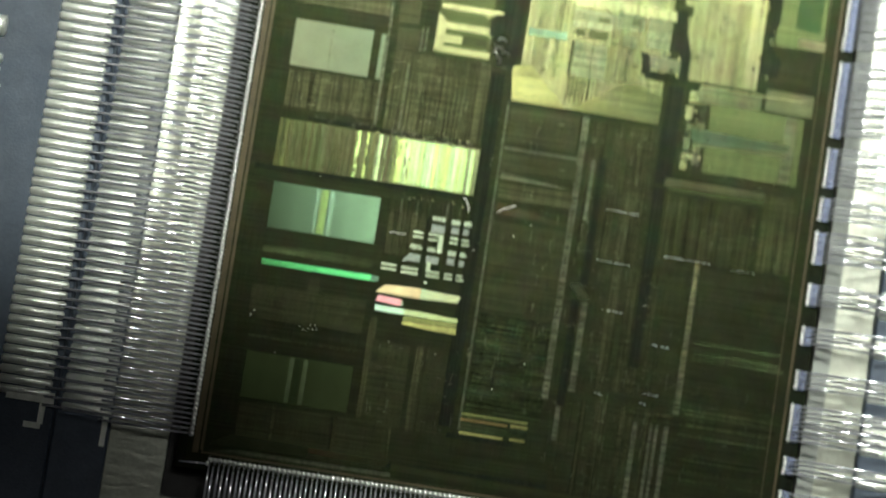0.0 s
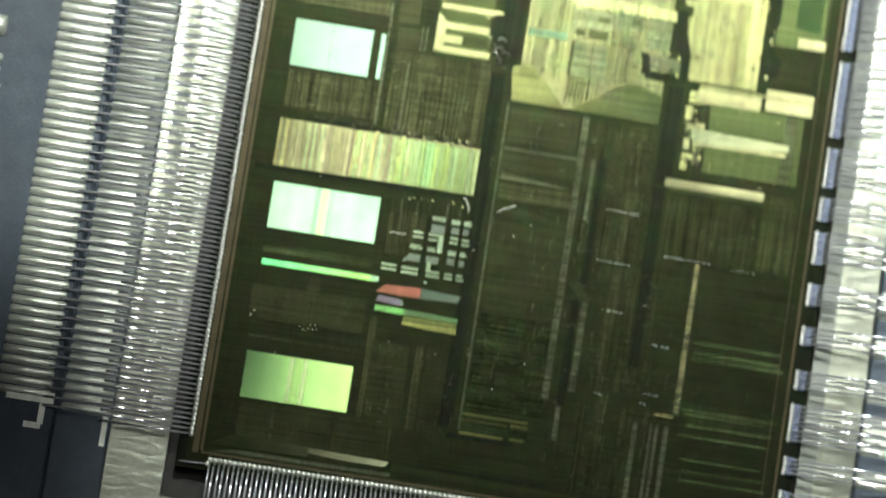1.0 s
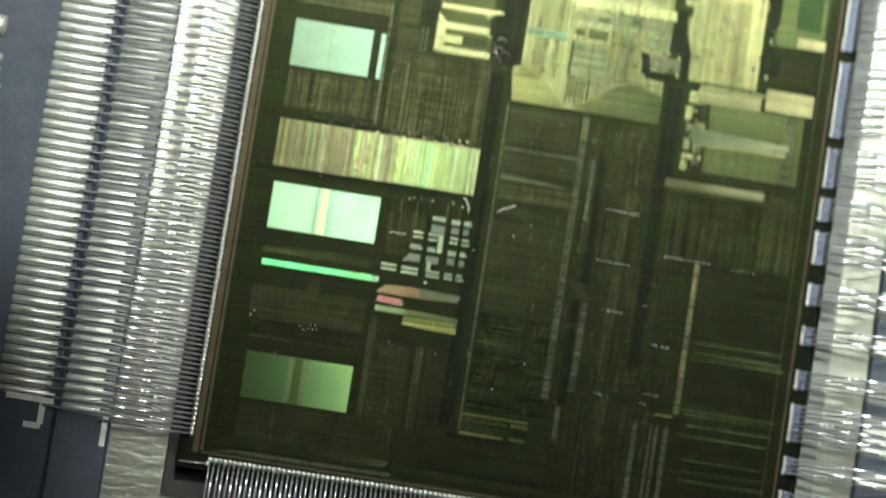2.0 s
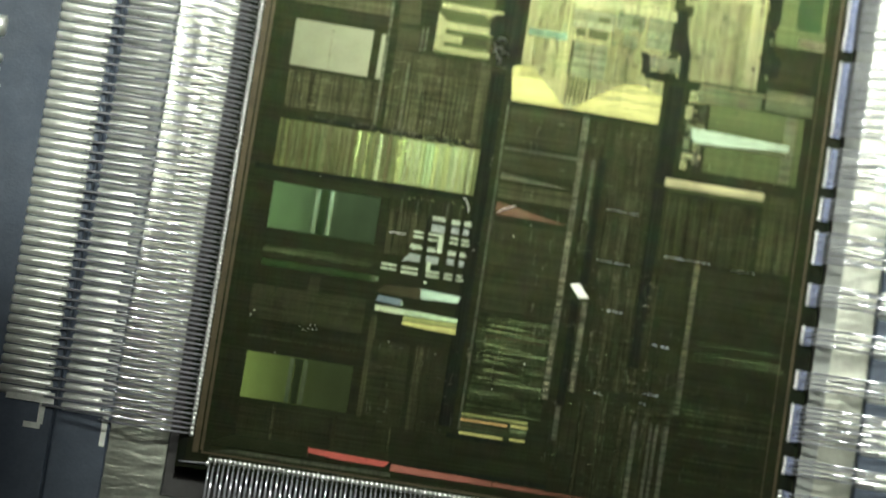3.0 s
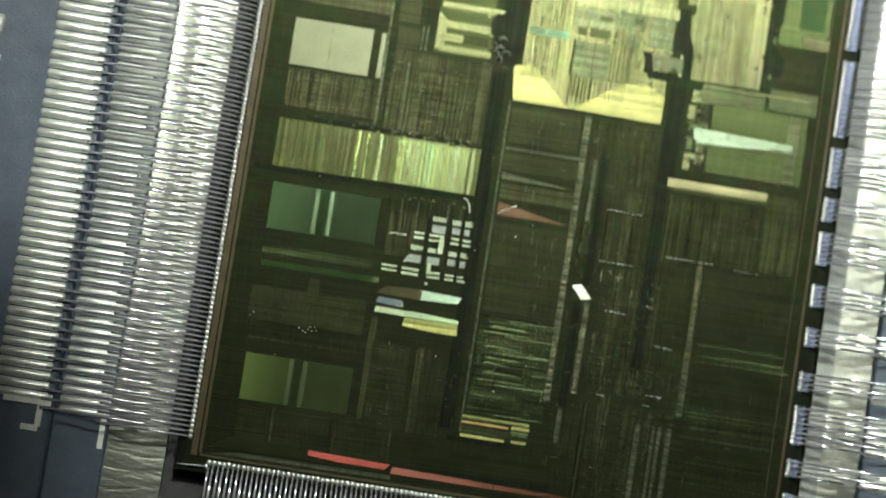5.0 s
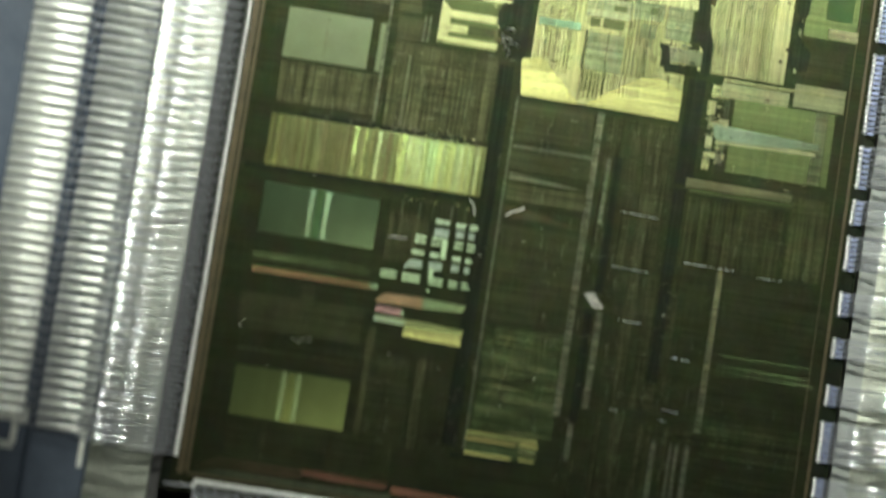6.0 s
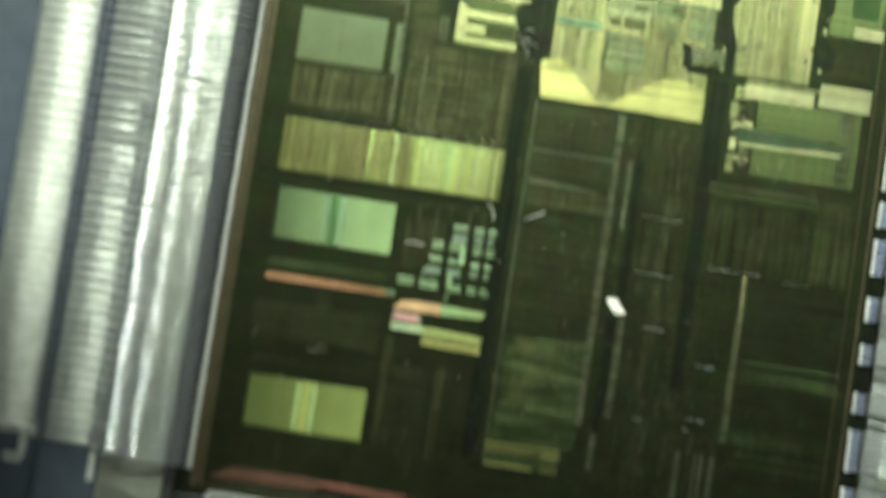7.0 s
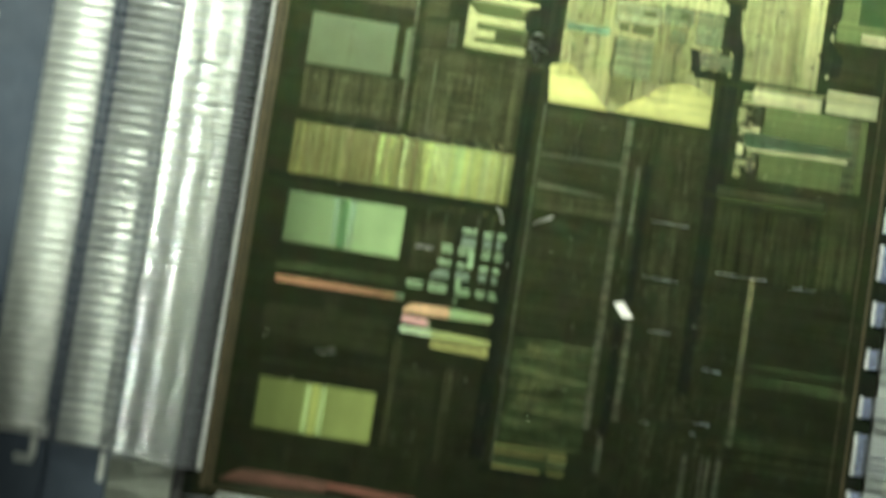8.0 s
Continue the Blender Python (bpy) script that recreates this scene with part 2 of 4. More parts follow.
def package():
    base = new("ceramic_package", None)
    tagged(base, "slate-grey ceramic chip package with plated bond fingers, its lid off", "chip package")
    slab("floor_plate", UP_OUT[0], UP_OUT[1], UP_OUT[2], UP_OUT[3], PACK_Z, -0.52, CAVITY, base, "dark cavity floor")
    child("ring_step", frame_mesh("ring_step", RING_OUT, CAV, -0.52, RING_Z - 0.012, CAVITY), base)
    child("ground_ring", frame_mesh("ground_ring", RING_OUT, CAV, RING_Z - 0.012, RING_Z, RING, 0.008), base, "cream plated ground ring")
    child("ring_margin", plate_mesh("ring_margin", CAV[2] + 0.01, -5.5, 7.90, 8.5, RING_Z, RING_Z + 0.006, MARGIN), base, "matt grey inner margin of the ground ring")
    low = child("lower_tier", frame_mesh("lower_tier", LOW_OUT, RING_OUT, -0.52, LOW_Z, CERAMIC), base)
    up = child("upper_tier", frame_mesh("upper_tier", UP_OUT, LOW_OUT, -0.52, UP_Z, CERAMIC), base)
    lf = finger_mesh("bond_finger", 0.98, 0.168, 0.062)
    uf = finger_mesh("bond_finger", 1.04, 0.168, 0.062)
    quarter = lambda x, y, z, a: pose(x * MM, y * MM, z * MM, 0, 0, a)
    for i in range(51):
        y = -4.13 + i * 0.19
        child("bond_finger", lf, low, "", quarter(LOW_OUT[0] + 0.08, y, LOW_Z, 0))
        child("bond_finger", uf, up, "", quarter(LOW_OUT[0] - 1.14, y + 0.17, UP_Z, 0))
    for y in RIGHT_LOW:
        child("bond_finger", lf, low, "", quarter(LOW_OUT[2] - 0.08, y, LOW_Z, 180))
    for y in RIGHT_UP:
        child("bond_finger", uf, up, "", quarter(LOW_OUT[2] + 1.14, y, UP_Z, 180))
    for i in range(50):
        x = -3.76 + i * 0.19
        child("bond_finger", lf, low, "", quarter(x, LOW_OUT[1] + 0.08, LOW_Z, 90))
        child("bond_finger", uf, up, "", quarter(x + 0.095, LOW_OUT[1] - 1.14, UP_Z, 90))
    # stray plated traces at the corner
    plate("trace", up, PLATING, -7.145, -4.535, -7.025, -3.990, UP_Z, 0.02, "L-shaped plated trace")
    plate("trace_foot", up, PLATING, -7.395, -4.629, -7.068, -4.509, UP_Z, 0.02)
    plate("trace", low, PLATING, -5.957, -4.788, -5.848, -4.188, LOW_Z, 0.02)
    for q in ((-9.314, 2.667, -8.943, 3.081), (-9.209, 2.163, -8.926, 2.337), (-9.169, 1.989, -8.951, 2.098), (-9.138, 1.594, -8.899, 1.790)):
        child("plated_lump", finger_mesh("plated_lump", q[2] - q[0], q[3] - q[1], 0.14), up, "", quarter(q[0], (q[1] + q[3]) / 2, UP_Z, 0))
    plate("wide_finger", up, PLATING, -7.799, -4.135, -6.884, -3.917, UP_Z, 0.05)
    return base


# pads along the right edge stand in runs with gaps between them
RIGHT_RUNS = [((7.133, 6.851), (7.330, 5.138)), ((7.224, 4.915), (7.234, 3.399)), ((7.241, 3.184), (7.240, 2.389)), ((7.269, 2.190), (7.279, 1.716)), ((7.274, 1.512), (7.266, 0.856)), ((7.310, 0.469), (7.306, 0.018)), ((7.272, -0.380), (7.292, -0.758)), ((7.238, -1.248), (7.271, -1.634)), ((7.254, -1.916), (7.261, -2.672)), ((7.234, -2.954), (7.240, -3.309)), ((7.240, -3.620), (7.273, -4.633))]
RIGHT_PADS = []
for (_, ya), (_, yb) in RIGHT_RUNS:
    count = max(2, round((ya - yb) / 0.096))
    RIGHT_PADS += [ya - (ya - yb) * (i + 0.5) / count for i in range(count)]
RIGHT_LOW, RIGHT_UP = RIGHT_PADS[0::2], RIGHT_PADS[1::2]


# ---- bond wires ----
def tube(name, points, radius, material, sides=8, flat=1.0, neck=0.0):
    """A wire along the points; a neck thins the foot and flattens the rest, fitted to the view's glints."""
    verts, faces = [], []
    pts = [Vector(p) for p in points]
    for i, p in enumerate(pts):
        way = (pts[min(i + 1, len(pts) - 1)] - pts[max(i - 1, 0)]).normalized()
        up = way.cross(Vector((0, 1, 0))).normalized()
        side = way.cross(up)
        grown = min(1.0, (p - pts[0]).length / neck) if neck else 1.0
        r, squash = radius * (0.58 + 0.42 * grown), 1.0 - (1.0 - flat) * grown
        for k in range(sides):
            a = 2 * math.pi * k / sides
            verts.append(tuple(p + (up * (math.cos(a) * squash) + side * math.sin(a)) * r))
    for i in range(len(pts) - 1):
        for k in range(sides):
            a, b = i * sides + k, i * sides + (k + 1) % sides
            faces.append((a, b, b + sides, a + sides))
    faces.append(tuple(range(sides))[::-1])
    faces.append(tuple(range((len(pts) - 1) * sides, len(pts) * sides)))
    return mesh_of(name, verts, faces, material, True)


def loop_points(slopes, reach, landing, step=0.025):
    """A bond wire along -x: the climb by its slopes at distances from the pad, then a long glide down to the finger."""
    d, z, out = 0.0, 0.0, [(0.0, 0.0)]
    last = slopes[-1][0]
    xs, ss = [q[0] for q in slopes], [q[1] for q in slopes]
    while d < last - 1e-6:
        z += float(np.interp(d + step / 2, xs, ss)) * step
        d += step
        out.append((d, z))
    d0, z0, s0 = d, z, ss[-1]
    span = reach - 0.18 - d0
    for k in range(1, 9):
        t = k / 8
        h = (2 * t ** 3 - 3 * t * t + 1) * z0 + (t ** 3 - 2 * t * t + t) * s0 * span + (3 * t * t - 2 * t ** 3) * landing + (t ** 3 - t * t) * -0.03 * span
        out.append((d0 + span * t, h))
    out.append((reach, landing - 0.01))
    return [(-x, 0, h) for x, h in out]


def low_loop(s):
    """One hump close to the die, dented to place glints for the camera, then down to the lower tier."""
    return loop_points([(0, 2.0), (0.05, 1.1), (0.15, 0.5), (0.35, 0.40), (0.46 + s, 0.40), (0.56 + s, 0.10), (0.60 + s, -0.10), (0.64 + s, 0.05), (0.68 + s, 0.28), (0.72 + s, 0.28), (0.84 + s, -0.10), (0.95, -0.28), (1.05, -0.28)], 1.80, LOW_Z + 0.06, 0.0125)


def high_loop(s):
    """A long loop, its crown dented to place glints for the camera, up to the higher tier."""
    return loop_points([(0, 2.2), (0.06, 1.4), (0.2, 0.6), (0.5, 0.40), (0.80 + s, 0.42), (0.91 + s, 0.13), (0.97 + s, -0.06), (1.03 + s, 0.13), (1.10 + s, 0.34), (1.31 + s, 0.14), (1.55 + s, -0.10), (1.7, -0.22)], 2.85, UP_Z + 0.06, 0.0125)


def short_edge_low(s):
    """A steep loop, its tight shoulder set to place a glint for the camera, down to the lower tier."""
    return loop_points([(0, 2.4), (0.05, 1.6), (0.15, 0.85), (0.25 + s, 0.45), (0.30 + s, 0.28), (0.36 + s, 0.10), (0.5, 0.0), (0.8, -0.10)], 2.2, LOW_Z + 0.06)


def short_edge_high(s):
    """A steep loop, its tight shoulder set to place a glint for the camera, then nearly level to the higher tier."""
    return loop_points([(0, 2.6), (0.05, 1.9), (0.2, 0.95), (0.38 + s, 0.50), (0.45 + s, 0.28), (0.52 + s, 0.12), (0.7, 0.04), (1.2, 0.0)], 3.15, UP_Z + 0.06)


def ball_mesh():
    bm = bmesh.new()
    bmesh.ops.create_uvsphere(bm, u_segments=10, v_segments=6, radius=0.048 * MM)
    for v in bm.verts:
        v.co.z *= 0.55
    me = bpy.data.meshes.new("bond_foot")
    bm.to_mesh(me)
    bm.free()
    me.materials.append(BALL)
    me.polygons.foreach_set("use_smooth", [True] * len(me.polygons))
    return me


def bond_wires():
    rng = random.Random(4)
    ball = ball_mesh()
    wire_low = [tube("bond_wire", low_loop(0.005 * k - 0.0075), 0.026, ALUMINIUM, 10, 0.36, 0.55) for k in range(4)]
    wire_up = [tube("bond_wire", high_loop(0.005 * k - 0.0075), 0.026, ALUMINIUM, 10, 0.36, 0.55) for k in range(4)]
    edge_low = [tube("bond_wire", short_edge_low(0.005 * k - 0.0075), 0.026, ALUMINIUM, 10, 0.36, 0.55) for k in range(4)]
    edge_up = [tube("bond_wire", short_edge_high(0.005 * k - 0.0075), 0.026, ALUMINIUM, 10, 0.36, 0.55) for k in range(4)]

    def wire(me, x, y, turn, group, label):
        ob = new("bond_wire", me)
        ob.matrix_basis = pose(x * MM, y * MM, 0.012 * MM, 0, 0, turn)
        tagged(ob, label, "bond wire", group)
        child("bond_foot", ball, ob)

    text = "thin bright aluminium bond wire from the die to a plated finger"
    for i in range(100):
        y = -4.28 + i * 0.095
        wire(rng.choice(wire_up if i % 2 else wire_low), -4.235 + rng.uniform(-0.006, 0.006), y, rng.uniform(-0.5, 0.5), "bond wires on the long edge", text)
    stub = tube("bond_wire", [(0, 0, 0), (-0.10, 0, 0.05), (-0.25, 0, 0.07), (-0.45, 0, 0.03), (-0.56, 0, 0.006)], 0.020, ALUMINIUM)
    wire(stub, -3.84, -4.80, 3.0, "bond wires on the short edge", "single stray aluminium bond wire lying across the die corner")
    for i, y in enumerate(RIGHT_PADS):
        wire(rng.choice(wire_up if i % 2 else wire_low), 7.235 + rng.uniform(-0.006, 0.006), y, 180 + rng.uniform(-0.8, 0.8), "bond wires in spaced runs", text)
    for i in range(100):
        x = -3.80 + i * 0.095
        wire(rng.choice(edge_up if i % 2 else edge_low), x, -4.715 + rng.uniform(-0.006, 0.006), 90 + rng.uniform(-0.6, 0.6) + 6.0 * max(0.0, i - 18) / 80 * (1 if i % 2 else -1), "bond wires on the short edge", text)


# ---- the die ----
# Blue reflection off the wires' risers, painted as the pads' lavender colour.
BLUE_BAND_PAD = surface("pad_with_blue_reflection", (0.34, 0.40, 0.66), 0.3, 0.42, 0.1, 12.0)
GRID = grating("dark_logic_grid", (0.002, 0.002, 0.001), (0.06, 0.10), rough=0.35, lines="grid", pitch=0.022, depth=0.8, film=(0.052, 0.055, 0.028))
GRID_L = grating("olive_logic_grid", (0.002, 0.002, 0.001), (0.06, 0.10), rough=0.35, lines="grid", pitch=0.022, depth=0.6, film=(0.104, 0.106, 0.050))
GRID_Y = grating("dark_logic_rows", (0.002, 0.002, 0.001), (0.06, 0.10), rough=0.35, lines="y", pitch=0.05, depth=0.5, film=(0.092, 0.092, 0.049))
PLAIN = grating("dark_plain_array", (0.001, 0.001, 0.0005), (0.06, 0.10), rough=0.3, lines="y", pitch=0.03, depth=0.32, film=(0.098, 0.097, 0.053))
EDGE_LINE = grating("pale_bus_line", (0.003, 0.003, 0.002), (0.05, 0.1), rough=0.4, lines="y", pitch=0.06, depth=0.5, film=(0.24, 0.24, 0.14), base=(0.05, 0.048, 0.03))
BEADS = grating("beaded_bus", (0.018, 0.018, 0.010), (0.0893, 0.1244), rough=0.2, lines="y", pitch=0.035, depth=0.9, base=(0.05, 0.048, 0.028), second=((0.007, 0.0065, 0.0035), (0.0903, 0.2621)))
BEADS_B = grating("beaded_bus_bright_early", (0.032, 0.030, 0.013), (-0.1322, 0.0829), rough=0.25, lines="y", pitch=0.035, depth=0.8, base=(0.03, 0.028, 0.016))
WHITE_A = grating("white_array", (0.030, 0.056, 0.042), (0.0123, 0.0253), (0.0, 0.0), rough=0.19, lines="xy", pitch=0.9, depth=0.05, film=(0.33, 0.325, 0.205), film_rough=0.42, second=((0.018, 0.018, 0.012), (0.1566, 0.0647)), mottle=0.05)
MINT_A = grating("mint_array", (0.032, 0.058, 0.034), (0.0334, 0.0792), (0.0, 0.0), rough=0.176, lines="x", pitch=0.4, depth=0.06, film=(0.165, 0.200, 0.115), second=((0.014, 0.020, 0.0088), (0.135, 0.244), 0.12), third=((0.0068, 0.0135, 0.0048), (0.232, 0.118), 0.12), fourth=((0.009, 0.019, 0.012), (-0.016, 0.066), 0.16), mottle=0.08)
LIME_A = grating("lime_array", (0.029, 0.040, 0.0105), (-0.0193, 0.1138), (0.0, 0.0), rough=0.145, lines="x", pitch=0.4, depth=0.08, film=(0.25, 0.275, 0.13), second=((0.0095, 0.0115, 0.0034), (0.135, 0.2932)), third=((0.010, 0.0145, 0.0034), (0.232, 0.165), 0.12), fourth=((0.003, 0.011, 0.0055), (-0.004, 0.1168), 0.145), mottle=0.1)
MINT_MID = grating("mint_array_middle", (0.058, 0.090, 0.028), (0.0394, 0.0819), (0.0, 0.0), rough=0.172, lines="x", pitch=0.1, depth=0.2, film=(0.07, 0.13, 0.055), second=((0.008, 0.017, 0.007), (0.1318, 0.2385)), third=((0.018, 0.028, 0.011), (-0.006, 0.068)), mottle=0.1)
LIME_MID = grating("lime_array_middle", (0.034, 0.056, 0.018), (-0.0206, 0.1135), rough=0.14, lines="x", pitch=0.05, depth=0.2, film=(0.12, 0.15, 0.07), second=((0.016, 0.018, 0.005), (0.1496, 0.2932)), mottle=0.1)
LIME_LINE = grating("lime_array_column", (0.038, 0.054, 0.022), (-0.0206, 0.1135), rough=0.15, lines="x", pitch=0.03, depth=0.3, film=(0.60, 0.66, 0.38), second=((0.016, 0.022, 0.008), (0.1496, 0.2932)), mottle=0.1)
MINT_LINE = grating("mint_array_column", (0.034, 0.062, 0.038), (0.0168, 0.0741), (-0.006, 0.0), rough=0.22, lines="x", pitch=0.1, depth=0.2, film=(0.17, 0.22, 0.13), second=((0.014, 0.020, 0.010), (0.1318, 0.2385)), mottle=0.1)
GREEN_BAR = grating("green_bar", (0.010, 0.060, 0.020), (0.052, 0.1005), (0.0, 0.0), rough=0.165, lines="x", pitch=0.3, depth=0.12, film=(0.16, 0.22, 0.09), second=((0.022, 0.010, 0.006), (0.1740, 0.2583)), third=((0.032, 0.046, 0.008), (-0.027, 0.0770)))
STRAW = [grating("straw_stripes", (0.041 + 0.004 * (k % 3), 0.041 + 0.003 * k, 0.020 + 0.004 * (k % 2)), (0.0026, 0.0518), (0.0, 0.0), rough=0.21, lines="x", pitch=0.025 + 0.01 * k, depth=0.35, film=(0.14, 0.152, 0.068), second=((0.007, 0.0085, 0.003), (0.1516, 0.1080)), third=((0.015, 0.015, 0.005), (0.1561, 0.2235)), mottle=0.6) for k in range(4)]
STRAW_R = [grating("lime_sheen_stripes", (0.042 + 0.006 * (k % 3), 0.066 + 0.004 * k, 0.022 + 0.012 * (k % 2)), (0.054, 0.0730), (0.0, 0.0), rough=0.22, lines="x", pitch=0.025 + 0.01 * k, depth=0.26, film=(0.17, 0.162, 0.08), second=((0.015, 0.0138, 0.007), (0.1209, 0.1055)), third=((0.030, 0.030, 0.010), (0.1264, 0.2216)), mottle=0.6) for k in range(4)]
STRAW_DIM = grating("dim_stripes", (0.032, 0.030, 0.017), (0.0026, 0.0518), rough=0.22, lines="x", pitch=0.03, depth=0.3, film=(0.13, 0.125, 0.066), second=((0.006, 0.006, 0.002), (0.1516, 0.1080)), third=((0.016, 0.015, 0.005), (0.1561, 0.2235)), mottle=0.6)
PALE = grating("pale_cells", (0.036, 0.039, 0.027), (0.1006, 0.1181), (0.0, 0.0), rough=0.24, lines="y", pitch=0.2, depth=0.2, film=(0.12, 0.12, 0.08), second=((0.024, 0.040, 0.018), (0.1317, 0.2479)), third=((0.010, 0.014, 0.010), (0.0082, 0.0858)))
PALE_GREY = grating("grey_cells", (0.026, 0.029, 0.026), (0.1051, 0.1201), rough=0.25, lines="y", pitch=0.2, depth=0.15, film=(0.12, 0.12, 0.09), second=((0.014, 0.022, 0.013), (0.1317, 0.2479)))
RAINBOW = grating("orange_bar", (0.042, 0.036, 0.019), (0.074, 0.1205), (0.0, 0.0), rough=0.16, lines="x", pitch=0.3, depth=0.15, second=((0.036, 0.024, 0.013), (0.1378, 0.2623)), third=((0.024, 0.008, 0.006), (-0.0413, 0.0845)))
RAINBOW_R = grating("mint_end_bar", (0.036, 0.050, 0.034), (0.0849, 0.1205), (-0.008, 0.0), rough=0.18, lines="x", pitch=0.3, depth=0.15, second=((0.020, 0.032, 0.016), (0.1378, 0.2623)), third=((0.006, 0.008, 0.006), (-0.0413, 0.0845)), fourth=((0.022, 0.028, 0.017), (0.145, 0.130)))
PINK = grating("pink_bar", (0.046, 0.022, 0.022), (0.070, 0.1205), (-0.004, 0.0), rough=0.16, lines="x", pitch=0.3, depth=0.1, film=(0.10, 0.11, 0.12), second=((0.036, 0.022, 0.020), (0.1461, 0.2651)), third=((0.011, 0.0115, 0.013), (-0.0413, 0.0845)), fourth=((0.006, 0.009, 0.009), (0.155, 0.130)))
CYAN = grating("white_bar", (0.030, 0.050, 0.038), (0.080, 0.1320), (-0.006, 0.0), rough=0.18, lines="x", pitch=0.3, depth=0.1, second=((0.028, 0.036, 0.022), (0.1375, 0.2683)), third=((0.022, 0.056, 0.012), (-0.0497, 0.0831)), fourth=((0.022, 0.024, 0.012), (0.150, 0.130)))
CYAN_R = grating("pale_lime_bar", (0.034, 0.048, 0.026), (0.085, 0.1320), (-0.006, 0.0), rough=0.18, lines="x", pitch=0.3, depth=0.15, second=((0.024, 0.030, 0.012), (0.1375, 0.2683)), third=((0.006, 0.012, 0.005), (-0.0497, 0.0831)), fourth=((0.018, 0.022, 0.011), (0.145, 0.130)))
YELLOW_G = grating("olive_yellow_bar", (0.024, 0.028, 0.009), (0.1081, 0.1452), rough=0.25, lines="y", pitch=0.03, depth=0.5, second=((0.026, 0.026, 0.009), (0.1325, 0.2712)))
YELLOW = grating("yellow_bar", (0.042, 0.042, 0.014), (0.1081, 0.1452), (0.0, 0.0), rough=0.25, lines="y", pitch=0.06, depth=0.4, second=((0.030, 0.030, 0.010), (0.1325, 0.2712)))
AMBER = grating("amber_strip", (0.034, 0.022, 0.008), (0.1075, 0.1544), rough=0.22, lines="y", pitch=0.05, depth=0.3, second=((0.020, 0.018, 0.006), (0.1325, 0.2712)))
GREEN_ROW = grating("green_rows", (0.010, 0.014, 0.006), (0.1075, 0.1544), (0.006, 0.0), rough=0.2, lines="y", pitch=0.04, depth=0.9, second=((0.012, 0.013, 0.005), (0.1044, 0.2757)), mottle=0.6)
GREEN_FINE = grating("fine_green_rows", (0.0008, 0.0011, 0.0005), (0.0991, 0.1516), rough=0.22, lines="y", pitch=0.022, depth=0.9, film=(0.10, 0.105, 0.05), second=((0.002, 0.003, 0.0012), (0.1044, 0.2757)))
GREEN_ROW_B = grating("green_rows_far", (0.0018, 0.0028, 0.0011), (-0.1216, 0.1257), rough=0.22, lines="y", pitch=0.05, depth=0.8)
RED = grating("red_strip", (0.0175, 0.0060, 0.0045), (0.1473, 0.2058), rough=0.18, lines="x", pitch=0.6, depth=0.1, second=((0.011, 0.0045, 0.0032), (0.1522, 0.3178)))
RED_CREAM = grating("cream_and_red_strip", (0.026, 0.028, 0.017), (-0.052, 0.126), (0.0, 0.0), rough=0.14, lines="x", pitch=0.6, depth=0.1, second=((0.005, 0.0022, 0.0018), (0.150, 0.3253)), mottle=0.1)
RED_TURN = grating("red_turning_strip", (0.016, 0.0032, 0.0026), (0.1549, 0.1972), rough=0.15, lines="x", pitch=0.6, depth=0.1, second=((0.022, 0.024, 0.015), (-0.048, 0.1285)), third=((0.008, 0.003, 0.0024), (0.1525, 0.3161)))
REDDISH = grating("reddish_sheen", (0.0115, 0.0058, 0.0036), (0.1034, 0.1134), rough=0.2, lines="y", pitch=0.2, depth=0.15)
GLINT = grating("white_glint", (0.046, 0.048, 0.040), (0.0876, 0.1368), rough=0.14, lines="xy", pitch=0.5, depth=0.1, second=((0.05, 0.05, 0.045), (0.0888, 0.2560)))
SUN_C = grating("bright_straw_field", (0.028, 0.029, 0.012), (0.0864, 0.0728), (0.0, 0.0), rough=0.25, lines="x", pitch=0.05, depth=0.4, film=(0.19, 0.185, 0.10), film_rough=0.26, second=((0.031, 0.031, 0.012), (0.0978, 0.1898)), third=((0.015, 0.015, 0.008), (-0.0917, 0.0067)), mottle=0.5)
LIT_BAND = grating("reflected_light_band", (0.062, 0.062, 0.022), (0.0933, 0.0839), (0.0, 0.0), rough=0.22, lines="y", pitch=0.05, depth=0.3, film=(0.24, 0.25, 0.14), second=((0.070, 0.070, 0.024), (0.0936, 0.2011)))
SUN_D = grating("straw_ruled_field", (0.048, 0.048, 0.020), (-0.1199, 0.0017), (0.0, 0.0), rough=0.245, lines="x", pitch=0.035, depth=0.35, film=(0.25, 0.245, 0.13), film_rough=0.28, second=((0.011, 0.011, 0.006), (0.0529, 0.0746)), third=((0.018, 0.018, 0.008), (0.0598, 0.1794)), mottle=0.5)
CELL = grating("cream_cell_strip", (0.040, 0.040, 0.020), (0.0, 0.02), rough=0.25, lines="y", pitch=0.04, depth=0.3, film=(0.15, 0.16, 0.085), second=((0.026, 0.027, 0.011), (0.13, 0.18)), mottle=0.4)
GREY_C = grating("grey_green_cells", (0.012, 0.013, 0.007), (0.0375, 0.0475), rough=0.3, lines="y", pitch=0.05, depth=0.45, film=(0.21, 0.21, 0.115), mottle=0.5)
MOSS = grating("moss_array", (0.003, 0.004, 0.0015), (-0.0616, 0.0586), rough=0.3, lines="y", pitch=0.08, depth=0.25, film=(0.122, 0.116, 0.056))
MOSS_BAND = grating("pale_band", (0.050, 0.050, 0.027), (-0.1340, 0.0187), (0.002, 0.0), rough=0.20, lines="y", pitch=0.1, depth=0.3, film=(0.42, 0.40, 0.23), second=((0.036, 0.035, 0.018), (0.0482, 0.2019)))
